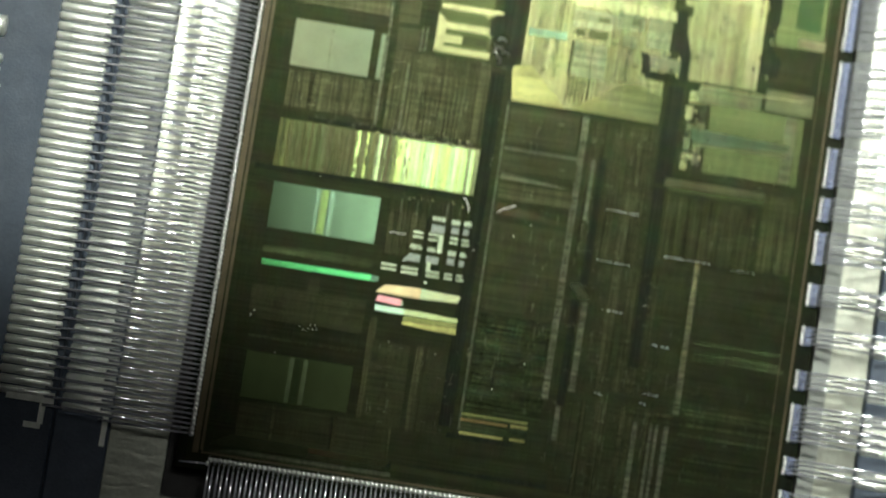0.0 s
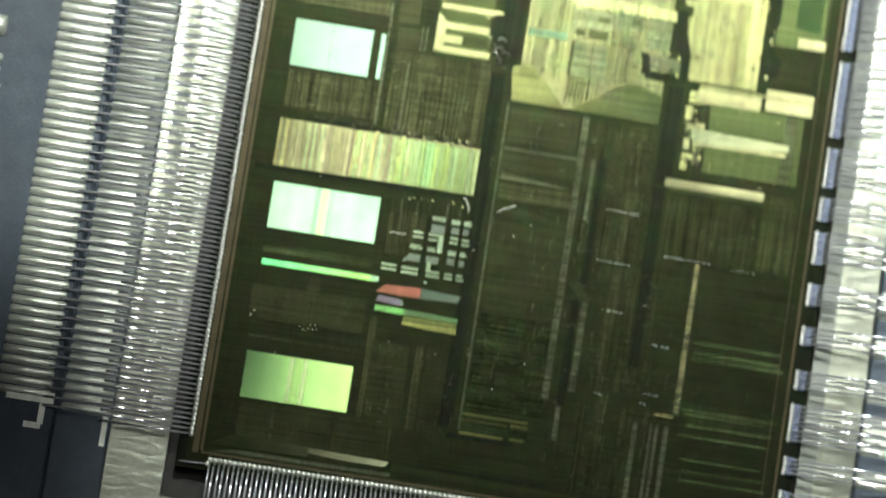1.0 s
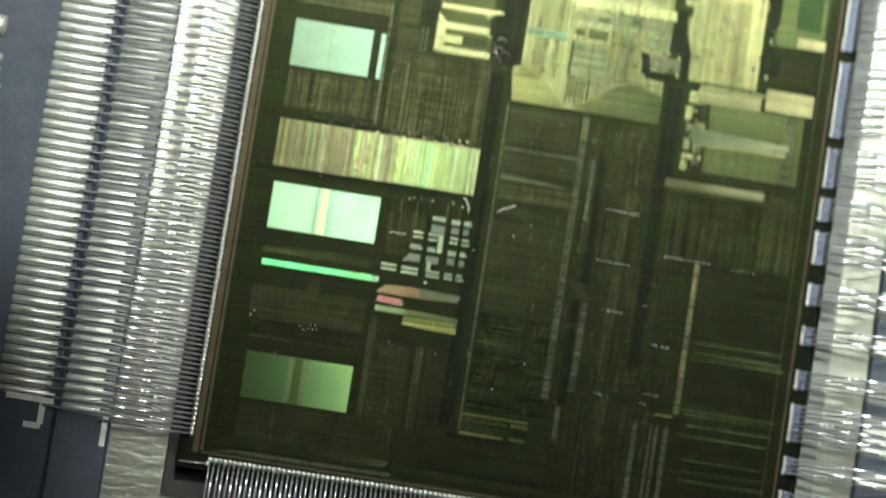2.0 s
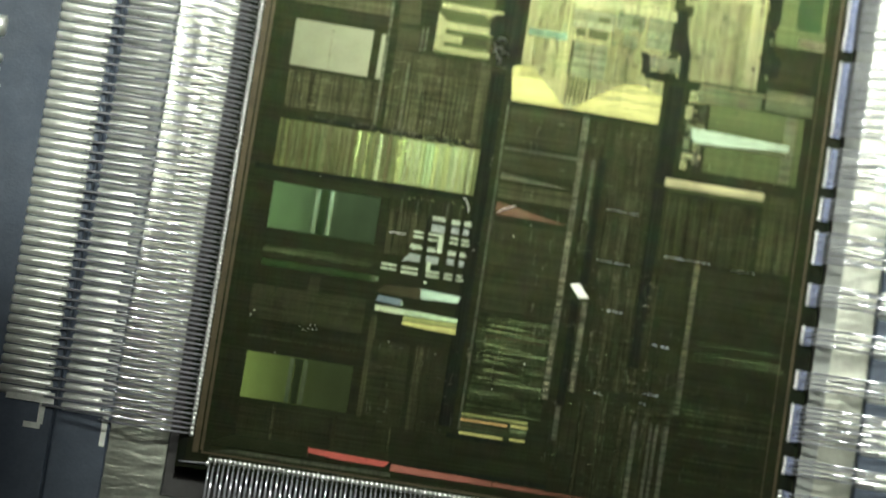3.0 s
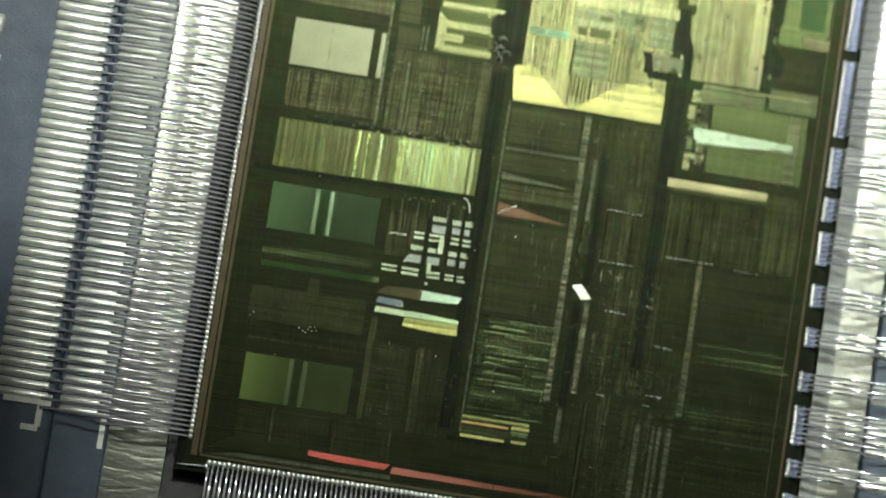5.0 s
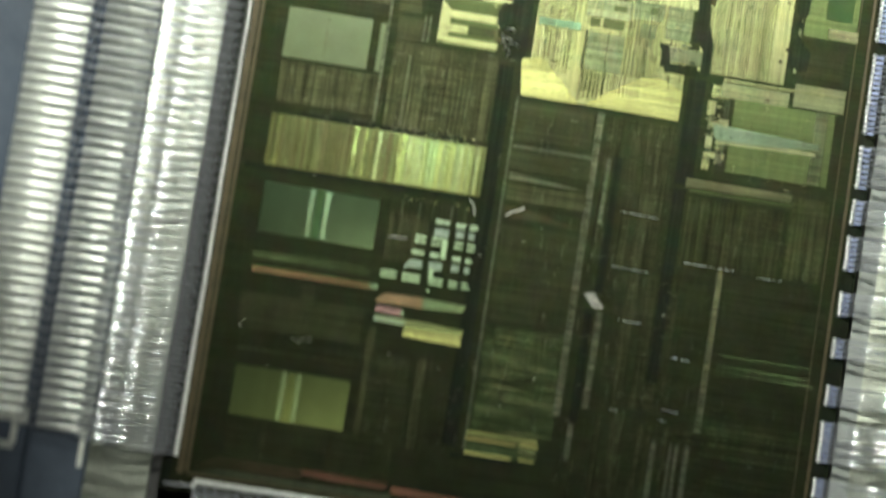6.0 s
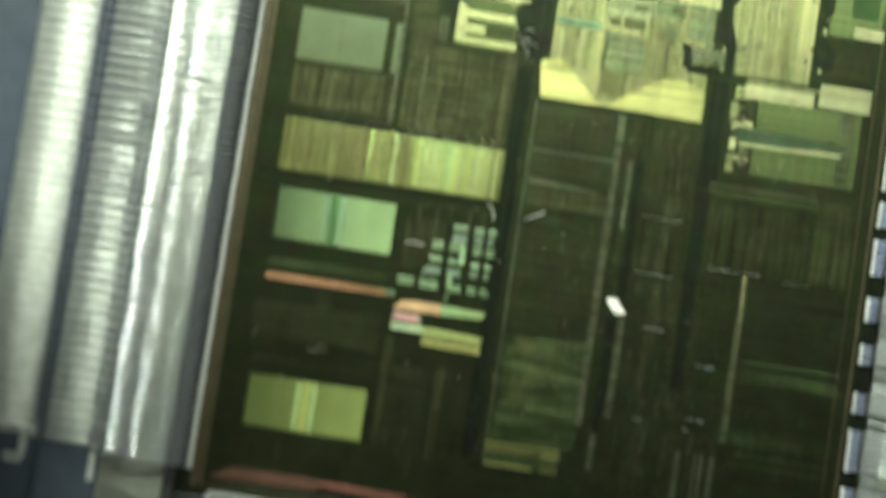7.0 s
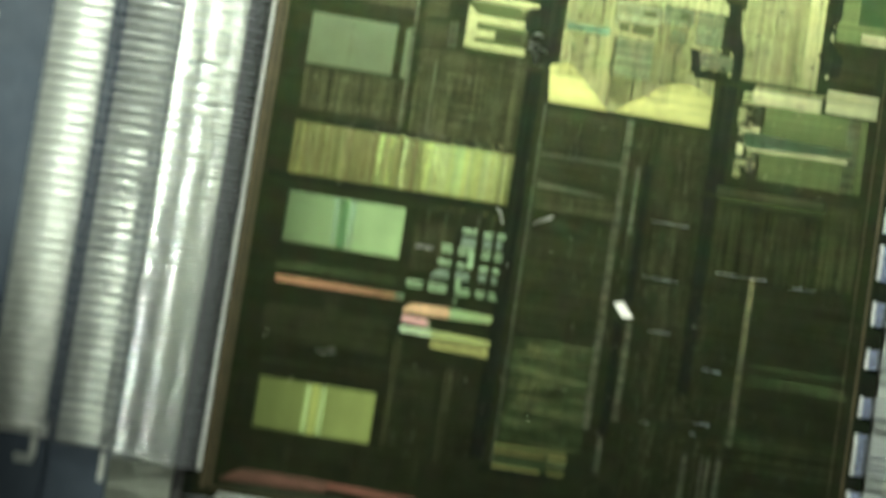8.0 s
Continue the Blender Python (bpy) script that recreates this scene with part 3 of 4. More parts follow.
MOSS_DIM = grating("dim_moss_array", (0.004, 0.005, 0.002), (0.06, 0.1), rough=0.4, lines="y", pitch=0.3, depth=0.1, film=(0.138, 0.130, 0.058))
MINT_BAND = grating("mint_band", (0.014, 0.024, 0.015), (0.0603, 0.0572), rough=0.25, lines="x", pitch=0.03, depth=0.5, film=(0.28, 0.37, 0.22))
WEDGE = grating("mint_wedge", (0.042, 0.055, 0.038), (0.0696, 0.1007), rough=0.18, lines="y", pitch=0.1, depth=0.2, film=(0.30, 0.34, 0.22), second=((0.044, 0.046, 0.026), (-0.1326, 0.0214)))
SILL = grating("cream_sill", (0.046, 0.046, 0.025), (-0.1350, 0.0365), rough=0.2, lines="y", pitch=0.05, depth=0.4, film=(0.22, 0.21, 0.11), second=((0.036, 0.035, 0.018), (0.0692, 0.1029)))
DEEP_GREEN = grating("deep_green_array", (0.001, 0.003, 0.001), (-0.0265, 0.0201), rough=0.3, lines="xy", pitch=0.5, depth=0.1)
# Rows of small glints, their brightness painted as a whitish base and film.
DASH = grating("glint_dash_white", (0, 0, 0), lines="x", pitch=0.03, depth=0.7, base=(0.9, 0.9, 0.8), film=(1.6, 1.5, 1.5), mottle=0.1)
SPECK = surface("bright_speck_metal", (0.85, 0.86, 0.82), 1.0, 0.3, 0.1, 20.0)


def die():
    chip = new("processor_die", None)
    tagged(chip, "rectangular silicon processor die with iridescent olive circuit blocks", "chip")
    slab("substrate", DIE[0], DIE[1], DIE[2], DIE[3], -0.52, 0.0, SILICON, chip, "olive-brown silicon", 0.01)
    # seal ring and its brown margin
    for name, x0, y0, x1, y1 in (("seal_line", -4.18, -4.62, -4.06, 7.9), ("seal_line", -4.03, -4.56, -3.97, 7.9), ("seal_line", 7.08, -4.62, 7.13, 7.9), ("seal_line", -4.0, -4.62, 7.0, -4.58), ("seal_line", 6.86, -4.4, 6.88, 7.9)):
        plate(name, chip, SEAL, x0, y0, x1, y1)
    pad = plate_mesh("bond_pad", -0.036, -0.036, 0.036, 0.036, 0.0, 0.006, PAD)
    for i in range(100):
        child("bond_pad", pad, chip, "", pose(-4.235 * MM, (-4.28 + i * 0.095) * MM, 0))
        child("bond_pad", pad, chip, "", pose((-3.80 + i * 0.095) * MM, -4.715 * MM, 0))
    plate("pad_margin", chip, DEEP, -4.44, -4.9, -4.285, 7.9, 0.0, 0.002)
    plate("pad_margin", chip, DEEP, -4.2, -4.90, 7.1, -4.765, 0.0, 0.002)
    plate("pad_margin", chip, DEEP, 7.17, -4.6, 7.44, 7.9, 0.0, 0.002)
    # Pads lengthened to carry the painted blue reflection beside them.
    blue_band_pad = plate_mesh("bond_pad", -0.03, -0.034, 0.18, 0.034, 0.002, 0.008, BLUE_BAND_PAD)
    for y in RIGHT_PADS:
        child("bond_pad", blue_band_pad, chip, "", pose(7.235 * MM, y * MM, 0))

    rng = random.Random(9)
    count = [0]

    def block(name, material, x0, y0, x1, y1, h=0.004, z0=0.0, label="", parent=None):
        count[0] += 1
        return plate(name, parent or chip, material, x0, y0, x1, y1, z0, h + count[0] % 40 * 0.00002, label)

    def columns(parent, name, materials, x0, y0, x1, y1, total, z0, fill=0.8, uneven=0.5):
        edges = [x0]
        for i in range(total):
            edges.append(edges[-1] + 1 + rng.uniform(-uneven, uneven))
        span = edges[-1] - x0
        edges = [x0 + (e - x0) / span * (x1 - x0) for e in edges]
        for i in range(total):
            w = (edges[i + 1] - edges[i]) * fill
            block(name, rng.choice(materials), edges[i], y0, edges[i] + w, y1, 0.003, z0, "", parent)

    def rows(parent, name, materials, x0, y0, x1, y1, total, z0, fill=0.7, ragged=0.0):
        step = (y1 - y0) / total
        for i in range(total):
            a = y0 + i * step + rng.uniform(0, step * (1 - fill))
            h = step * fill * rng.uniform(0.6, 1.0)
            block(name, rng.choice(materials), x0 + rng.uniform(0, ragged) * (x1 - x0), a, x1 - rng.uniform(0, ragged) * (x1 - x0), a + h, 0.003, z0, "", parent)

    def wedge(name, material, x0, y0, x1, y1):
        """A long thin triangle, tapering towards +x."""
        verts = [(x0, y0, 0.008), (x1, y0, 0.008), (x0, y1, 0.008), (x0, y0, 0), (x1, y0, 0), (x0, y1, 0)]
        child(name, mesh_of(name, verts, [(0, 1, 2), (5, 4, 3), (0, 3, 4, 1), (1, 4, 5, 2), (2, 5, 3, 0)], material), chip)

    def chips(x0, y0, x1, y1, total, materials, size):
        for k in range(total):
            a, c = rng.uniform(x0, x1), rng.uniform(y0, y1)
            s = size * rng.uniform(0.4, 1.0)
            turn = rng.uniform(0, 6.3)
            pts = [(a + s * math.cos(turn + q) * w, c + s * math.sin(turn + q) * w * 0.6) for q, w in ((0, 1.0), (1.7, 0.6), (3.0, 1.0), (4.6, 0.5))]
            poly_plate("chipped_edge", chip, rng.choice(materials), pts, 0.0, 0.0085 + 0.00005 * k)

    def vias(x0, y0, x1, y1, total, materials, dense=3, wide=0.012):
        """Short fine traces in both directions, too small to pick apart, over the logic."""
        heaps = [([], []) for _ in materials]
        for k in range(total * dense):
            a, c = rng.uniform(x0, x1), rng.uniform(y0, y1)
            w = wide * rng.uniform(0.6, 1.2)
            b, d = (a + rng.uniform(0.03, 0.14), c + w) if rng.random() < 0.55 else (a + w, c + rng.uniform(0.04, 0.3))
            b, d = min(b, x1), min(d, y1)
            verts, faces = heaps[rng.randrange(len(materials))]
            n, z, e = len(verts), 0.0105 + 0.00002 * (k % 40), 0.002
            verts += [(a, c, 0.004), (b, c, 0.004), (b, d, 0.004), (a, d, 0.004), (a + e, c + e, z), (b - e, c + e, z), (b - e, d - e, z), (a + e, d - e, z)]
            faces += [tuple(n + i for i in f) for f in ((4, 5, 6, 7), (0, 1, 5, 4), (1, 2, 6, 5), (2, 3, 7, 6), (3, 0, 4, 7))]
        for material, (verts, faces) in zip(materials, heaps):
            if faces:
                tagged(child("circuitry", mesh_of("circuitry", verts, faces, material), chip), kind="stuff")

    # white array, its column and the logic under it
    white = block("memory_block", WHITE_A, -3.522, 3.091, -1.979, 4.022, 0.006, label="pale mint memory array")
    block("array_line", GREY_C, -2.783, 3.115, -2.767, 4.009, 0.001, 0.006, parent=white)
    block("array_column", WHITE_A, -1.829, 3.092, -1.731, 3.986)
    block("logic_block", GRID, -3.498, 2.274, -1.605, 3.033)
    block("logic_block", GRID, -1.530, 2.137, 0.386, 3.719)
    b = block("logic_block", PLAIN, -1.533, 3.749, -1.075, 4.171)
    block("bus_line", EDGE_LINE, -1.723, 2.169, -1.668, 5.025)
    block("bus_line", EDGE_LINE, -1.237, 2.166, -1.193, 3.496)
    block("bus_line", EDGE_LINE, -1.063, 3.770, -1.019, 4.249)
    block("bus_line", EDGE_LINE, -0.976, 3.784, -0.932, 4.264)
    block("logic_block", PLAIN, -1.574, 4.271, -1.134, 4.936)
    block("logic_block", GRID_Y, -3.617, 4.343, -1.728, 4.821)
    # bright cell left of the dark notch
    cell = block("cell_block", MOSS_DIM, -0.786, 3.793, 0.288, 5.067, 0.005)
    for q, m in (((-0.745, 4.690, 0.476, 4.800), CELL), ((-0.736, 4.480, 0.300, 4.640), MOSS), ((-0.727, 4.300, 0.254, 4.440), CELL), ((-0.727, 4.215, 0.254, 4.285), MOSS), ((-0.714, 4.03, -0.256, 4.190), CELL), ((-0.709, 3.824, 0.326, 3.960), CELL), ((-0.247, 4.03, 0.243, 4.203), PLAIN)):
        block("cell_strip", m, *q, 0.002, 0.005, "", cell)
    poly_plate("cell_rim", cell, CELL, [(-0.786, 4.60), (-0.60, 4.44), (-0.60, 3.98), (-0.786, 3.82)], 0.0, 0.0078)
    poly_plate("cell_rim", cell, MOSS_DIM, [(-0.786, 3.79), (0.30, 3.79), (0.20, 3.83), (-0.70, 3.83)], 0.0, 0.0078)
    # striped array
    # Right-hand stripes carry a separate lime sheen, so the array lights unevenly.
    stripes = block("striped_block", STRAW[0], -3.529, 1.121, 0.430, 2.050, 0.004, label="array of straw-coloured vertical stripes")
    columns(stripes, "stripe", STRAW + STRAW[:2] + [STRAW_DIM], -3.517, 1.10, -2.03, 2.040, 30, 0.004, 0.995, 0.8)
    columns(stripes, "stripe", STRAW + STRAW_R[:3] + [STRAW_DIM], -2.03, 1.115, -1.18, 2.030, 17, 0.004, 0.99, 0.8)
    columns(stripes, "stripe", STRAW_R + [STRAW_R[1], STRAW[3]], -1.18, 1.132, 0.428, 2.020, 30, 0.004, 0.995, 0.8)
    for k in range(46):
        xa, ya = rng.uniform(-2.05, -0.9), rng.uniform(1.14, 1.9)
        block("stripe_patch", rng.choice([STRAW[0], STRAW[2], STRAW[3]]), xa, ya, xa + rng.uniform(0.02, 0.07), ya + rng.uniform(0.03, 0.22), 0.002, 0.007, "", stripes)
    for k in range(30):
        xa, ya = rng.uniform(-3.45, -2.1), rng.uniform(1.14, 1.8)
        block("stripe_patch", rng.choice([STRAW[1], STRAW[3], STRAW_DIM]), xa, ya, xa + rng.uniform(0.015, 0.05), ya + rng.uniform(0.06, 0.22), 0.002, 0.007, "", stripes)
    block("trench", DEEP, -3.865, 1.001, 0.495, 1.099)
    block("trench", DEEP, -3.000, 2.082, 0.270, 2.147)
    # mint array
    mint = block("memory_block", MINT_A, -3.450, -0.114, -1.341, 0.797, 0.006, label="mint-green memory array with a striped centre")
    for q in ((-2.604, -0.095, -2.517, 0.777), (-2.326, -0.094, -2.228, 0.778)):
        block("array_column", MINT_LINE, *q, 0.002, 0.006, "", mint)
    block("array_column", MINT_MID, -2.492, -0.099, -2.351, 0.773, 0.0015, 0.006, "", mint)
    block("decoder_bed", GREEN_FINE, -3.452, -0.604, -1.316, -0.429, 0.001)
    rows(chip, "decoder_strip", [GRID_Y, GREEN_ROW_B], -3.456, -0.669, -1.320, -0.407, 4, 0.0)
    bar = block("green_bar", GREEN_BAR, -3.439, -0.838, -1.204, -0.716, 0.006, label="narrow vivid green bar")
    block("bar_tip", MINT_LINE, -1.301, -0.829, -1.148, -0.720, 0.002, 0.006, "", bar)
    block("logic_block", PLAIN, -3.546, -1.887, -1.305, -1.221)
    block("logic_block", GREEN_ROW_B, -3.464, -2.259, -1.230, -2.204)
    block("bus_line", PLAIN, -2.485, -2.119, -2.245, -0.942, 0.002, 0.004)
    # lime array
    lime = block("memory_block", LIME_A, -3.446, -3.431, -1.360, -2.522, 0.006, label="lime-green memory array with a striped centre")
    for q in ((-2.594, -3.415, -2.507, -2.543), (-2.329, -3.417, -2.231, -2.545)):
        block("array_column", LIME_LINE, *q, 0.002, 0.006, "", lime)
    block("array_column", LIME_MID, -2.483, -3.419, -2.352, -2.547, 0.0015, 0.006, "", lime)
    for q in ((-3.420, -4.392, -2.788, -3.498), (-2.702, -4.412, -1.634, -3.518), (-1.522, -4.416, -0.519, -3.522)):
        block("logic_block", PLAIN, *q)
    for q in ((-2.773, -4.357, -2.708, -3.485), (-1.579, -4.359, -1.514, -3.509), (-0.501, -4.270, -0.446, -3.485)):
        block("bus_line", GRID_L, *q, 0.002)
    block("bus_line", GRID_L, -1.187, -3.475, -1.045, -1.513, 0.002)
    block("logic_block", PLAIN, -1.076, -3.574, -0.313, -1.939)
    columns(chip, "logic_column", [GRID, PLAIN], -0.211, -3.593, 0.421, -1.936, 6, 0.0, 0.9)
    # strips along the lower edge
    # One strip in two plates, split and tapered where its red sheen begins.
    strip = poly_plate("edge_strip", chip, RED_CREAM, [(-3.895, -4.428), (-1.98, -4.380), (-1.98, -4.193), (-3.507, -4.182)], 0.0, 0.0062)
    tagged(strip, "cream edge strip with a slanted end")
    strip = poly_plate("edge_strip", chip, RED_TURN, [(-1.972, -4.300), (-1.357, -4.345), (-0.480, -4.350), (-0.390, -4.242), (-1.972, -4.204)], 0.0, 0.0062)
    tagged(strip, "edge strip part outlined by its cream and red sheen")
    strip = poly_plate("edge_strip", chip, RED, [(-0.356, -4.409), (1.630, -4.411), (1.620, -4.315), (-0.350, -4.277)], 0.0, 0.0062)
    tagged(strip, "red edge strip")
    poly_plate("edge_strip", chip, RED, [(1.655, -4.408), (4.6, -4.411), (6.9, -4.405), (3.517, -4.348), (1.645, -4.322)], 0.0, 0.0062)
    poly_plate("edge_seam", chip, DEEP, [(-0.462, -4.352), (-0.372, -4.36), (-0.362, -4.222), (-0.382, -4.222)], 0.0, 0.0050)
    poly_plate("edge_bed", chip, EDGE_LINE, [(-3.93, -4.555), (-0.34, -4.52), (-0.36, -4.445), (-3.3, -4.455)], 0.0, 0.0040)
    poly_plate("edge_bed", chip, DEEP, [(-0.3, -4.25), (1.60, -4.29), (6.8, -4.36), (6.8, -4.30), (1.9, -4.20)], 0.0, 0.0036)
    rows(chip, "edge_line", [GREEN_ROW_B, EDGE_LINE], -3.836, -4.822, 5.974, -4.517, 4, 0.0, 0.5)
    # small pale cells, each of a few thin bars
    def cell_bars(material, x0, y0, x1, y1):
        lines = max(1, round((y1 - y0) / 0.062))
        step = (y1 - y0) / lines
        for k in range(lines):
            block("small_cell", material, x0, y0 + k * step + (0.24 if lines > 1 else 0.0) * step, x1, y0 + (k + 1) * step, 0.004, 0.001)
        if lines > 1:
            block("cell_bed", PALE_GREY, x0, y0, x1, y1, 0.002)

    for q in ((-0.301, 0.515, -0.031, 0.610), (0.083, 0.490, 0.262, 0.598), (0.326, 0.495, 0.496, 0.605),
              (-0.622, 0.222, -0.413, 0.275), (-0.620, 0.132, -0.411, 0.185), (-0.320, 0.215, -0.024, 0.272), (-0.318, 0.122, -0.130, 0.172),
              (0.104, 0.208, 0.269, 0.262), (0.328, 0.202, 0.494, 0.255), (0.095, 0.118, 0.272, 0.172), (0.331, 0.113, 0.497, 0.166),
              (-0.651, -0.098, -0.405, 0.005), (-0.305, -0.100, -0.136, -0.005), (0.098, -0.113, 0.268, -0.012), (0.332, -0.110, 0.491, -0.010),
              (-1.146, -0.487, -0.840, -0.435), (-1.143, -0.572, -0.837, -0.520), (-0.754, -0.500, -0.417, -0.440), (-0.751, -0.588, -0.416, -0.528),
              (-0.219, -0.505, -0.001, -0.450), (-0.262, -0.590, 0.0, -0.532), (0.092, -0.505, 0.268, -0.455), (0.093, -0.583, 0.269, -0.532),
              (0.325, -0.505, 0.504, -0.455), (0.326, -0.583, 0.505, -0.535)):
        cell_bars(PALE, *q)
    for q in ((-0.119, -0.097, -0.012, 0.215), (-0.277, -0.513, -0.188, -0.298), (-0.275, -0.730, -0.205, -0.672)):
        block("small_cell", PALE, *q, 0.0045)
    for q in ((-0.289, 0.290, -0.017, 0.455), (0.098, 0.318, 0.262, 0.455), (0.331, 0.322, 0.507, 0.460), (-0.655, -0.335, -0.409, -0.180), (-0.302, -0.325, -0.050, -0.172), (0.103, -0.295, 0.257, -0.160), (0.339, -0.300, 0.493, -0.168)):
        block("small_cell", PALE_GREY, *q)
    poly_plate("small_cell", chip, PALE_GREY, [(-0.76, -0.36), (-0.655, -0.34), (-0.655, -0.20)], 0.0, 0.0041)
    for q in ((-0.245, 0.10, -0.13, -0.06), (-0.185, -0.46, -0.02, -0.345)):
        block("cell_gap", DEEP, q[0], min(q[1], q[3]), q[2], max(q[1], q[3]), 0.002)
    for xa in (-0.372, 0.045, 0.296):
        block("cell_rail", DEEP, xa, -0.64, xa + 0.028, 0.88, 0.0055)
    columns(chip, "fan_line", [EDGE_LINE, GRID, DEEP], -1.186, 0.556, 0.395, 0.883, 22, 0.0, 0.35)
    columns(chip, "logic_column", [GRID, PLAIN], -1.139, -0.283, -0.376, 0.589, 6, 0.0, 0.8)
    # Bars are cut into pieces, each painted with its part of the changing sheen.
    for material, label, points in (
            (RAINBOW, "orange iridescent bar with a slanted end", [(-1.165, -1.021), (-0.30, -1.034), (-0.30, -0.838), (-0.53, -0.836), (-1.003, -0.861)]),
            (RAINBOW_R, "mint sheen at the right end of the orange bar", [(-0.292, -1.032), (0.423, -1.004), (0.490, -0.872), (-0.292, -0.838)]),
            (PINK, "pink and slate iridescent bar", [(-1.148, -1.197), (-0.66, -1.225), (-0.642, -1.100), (-1.10, -1.078)]),
            (PALE, "", [(-0.655, -1.228), (-0.604, -1.199), (-0.634, -1.100)]),
            (CYAN, "white to mint sheen at the right end of the orange bar", [(-1.141, -1.384), (-0.56, -1.391), (-0.56, -1.279), (-1.136, -1.273)]),
            (CYAN_R, "pale yellow-green sheen at the right end of the white bar", [(-0.552, -1.391), (0.482, -1.384), (0.505, -1.318), (-0.292, -1.276), (-0.552, -1.279)]),
            (YELLOW_G, "", [(-0.570, -1.500), (0.485, -1.480), (0.490, -1.400), (-0.555, -1.405)]),
            (YELLOW, "yellow iridescent bar", [(-0.579, -1.573), (-0.018, -1.607), (0.495, -1.615), (0.487, -1.492), (-0.570, -1.512)])):
        ob = poly_plate("coloured_bar", chip, material, points, 0.0, 0.0062)
        if label:
            tagged(ob, label)
    for k in range(20):
        block("bar_tooth", DEEP, -0.85 + k * 0.06, -1.015, -0.835 + k * 0.06, -0.995, 0.002, 0.006)
    # dark channel and the pale line beside it
    block("channel", DEEP, 0.432, -3.386, 0.693, 3.590, 0.002)
    rows(chip, "channel_rung", [DEEP], 0.443, -3.384, 0.683, 3.592, 34, 0.002, 0.97)
    block("bus_line", EDGE_LINE, 0.812, -3.410, 0.856, 3.087, 0.003, 0.0)
    # stack of rows right of the channel
    block("logic_block", PLAIN, 0.881, 2.266, 2.276, 3.008)
    block("row_line", EDGE_LINE, 0.883, 2.130, 2.355, 2.184)
    block("logic_block", PLAIN, 0.865, 1.709, 2.370, 2.080)
    # This wedge and the reddish one below imitate tapering diffracted light as plates.
    wedge("sheen_wedge", EDGE_LINE, 0.893, 1.537, 2.288, 1.679)
    block("logic_block", GRID_Y, 0.890, 1.149, 2.351, 1.476)
    wedge("sheen_wedge", REDDISH, 0.904, 0.835, 2.299, 1.097)
    block("logic_block", PLAIN, 0.899, -1.052, 2.338, 0.692)
    block("logic_block", GREEN_FINE, 0.887, -2.013, 2.413, -1.119, 0.002)
    rows(chip, "green_trace", [GREEN_ROW, GREEN_FINE, GREEN_ROW, GREEN_ROW, REDDISH], 0.868, -2.016, 2.394, -1.144, 15, 0.002, 0.42, 0.4)
    block("logic_block", GREEN_FINE, 0.896, -3.032, 2.379, -2.051, 0.002)
    rows(chip, "green_trace", [GREEN_ROW, GREEN_ROW_B, GREEN_FINE, PLAIN], 0.893, -3.032, 2.354, -2.029, 15, 0.002, 0.4, 0.4)
    for k in range(16):
        ya = -2.75 + 0.102 * k + rng.uniform(-0.03, 0.03)
        h, xa, xb = rng.uniform(0.015, 0.05), rng.uniform(0.88, 1.3), rng.uniform(1.8, 2.32)
        points = [(xa, ya), (xb, ya - 0.012), (xa + 0.1, ya + h)] if k % 3 else [(xa, ya), (2.32, ya - 0.01), (2.32, ya + h)]
        poly_plate("green_trace", chip, rng.choice([GREEN_ROW, GREEN_ROW, GREEN_FINE, MOSS_DIM]), points, 0.0, 0.0062 + 0.00005 * k)
    block("strip_bed", GREEN_FINE, 0.83, -3.52, 2.16, -3.07, 0.001)
    for material, x0, y0, x1, y1 in ((YELLOW_G, 0.84, -3.135, 2.14, -3.075), (AMBER, 0.838, -3.235, 1.76, -3.180), (REDDISH, 0.838, -3.330, 1.775, -3.300), (YELLOW, 0.842, -3.500, 1.712, -3.435), (YELLOW, 1.811, -3.225, 2.161, -3.155), (GREEN_ROW, 1.811, -3.345, 2.150, -3.255), (YELLOW, 1.830, -3.486, 2.140, -3.420)):
        block("bright_strip", material, x0, y0, x1, y1, 0.004, 0.001)
    block("trench", DEEP, 0.609, -3.599, 1.917, -3.501)
    # beaded buses
    block("bus_bed", EDGE_LINE, 2.330, -2.584, 2.461, 3.030, 0.002)
    rows(chip, "bus_bead", [BEADS, BEADS, BEADS, EDGE_LINE, GRID_Y], 2.335, -2.584, 2.456, 1.0, 62, 0.002, 0.85, 0.12)
    rows(chip, "bus_bead", [EDGE_LINE, BEADS, GRID_Y], 2.335, 1.0, 2.456, 3.03, 24, 0.002, 0.8, 0.12)
    block("bus_bed", EDGE_LINE, 2.837, -2.364, 2.957, -0.565, 0.002)
    rows(chip, "bus_bead", [BEADS, BEADS, EDGE_LINE, GRID_Y], 2.842, -2.364, 2.952, -0.565, 32, 0.002, 0.85, 0.12)
    block("beaded_bus", EDGE_LINE, 2.612, 0.985, 2.699, 2.206)
    block("beaded_bus", EDGE_LINE, 2.640, -3.342, 2.738, -2.666)
    block("trench", DEEP, 2.751, -0.256, 2.904, 2.251)
    block("trench", DEEP, 2.637, -2.646, 2.789, -0.575)
    # A white glint given its own plate, outlined as the highlight appears.
    poly_plate("glint_cell", chip, GLINT, [(2.559, -0.285), (2.765, -0.532), (2.962, -0.501), (2.744, -0.245)], 0.0, 0.0065)
    # middle logic with fine columns
    columns(chip, "logic_column", [GRID, PLAIN, GRID], 2.554, 0.240, 3.840, 2.965, 16, 0.0, 0.9)
    columns(chip, "logic_column", [GRID, PLAIN], 3.086, -2.230, 4.285, 0.168, 14, 0.0, 0.9)
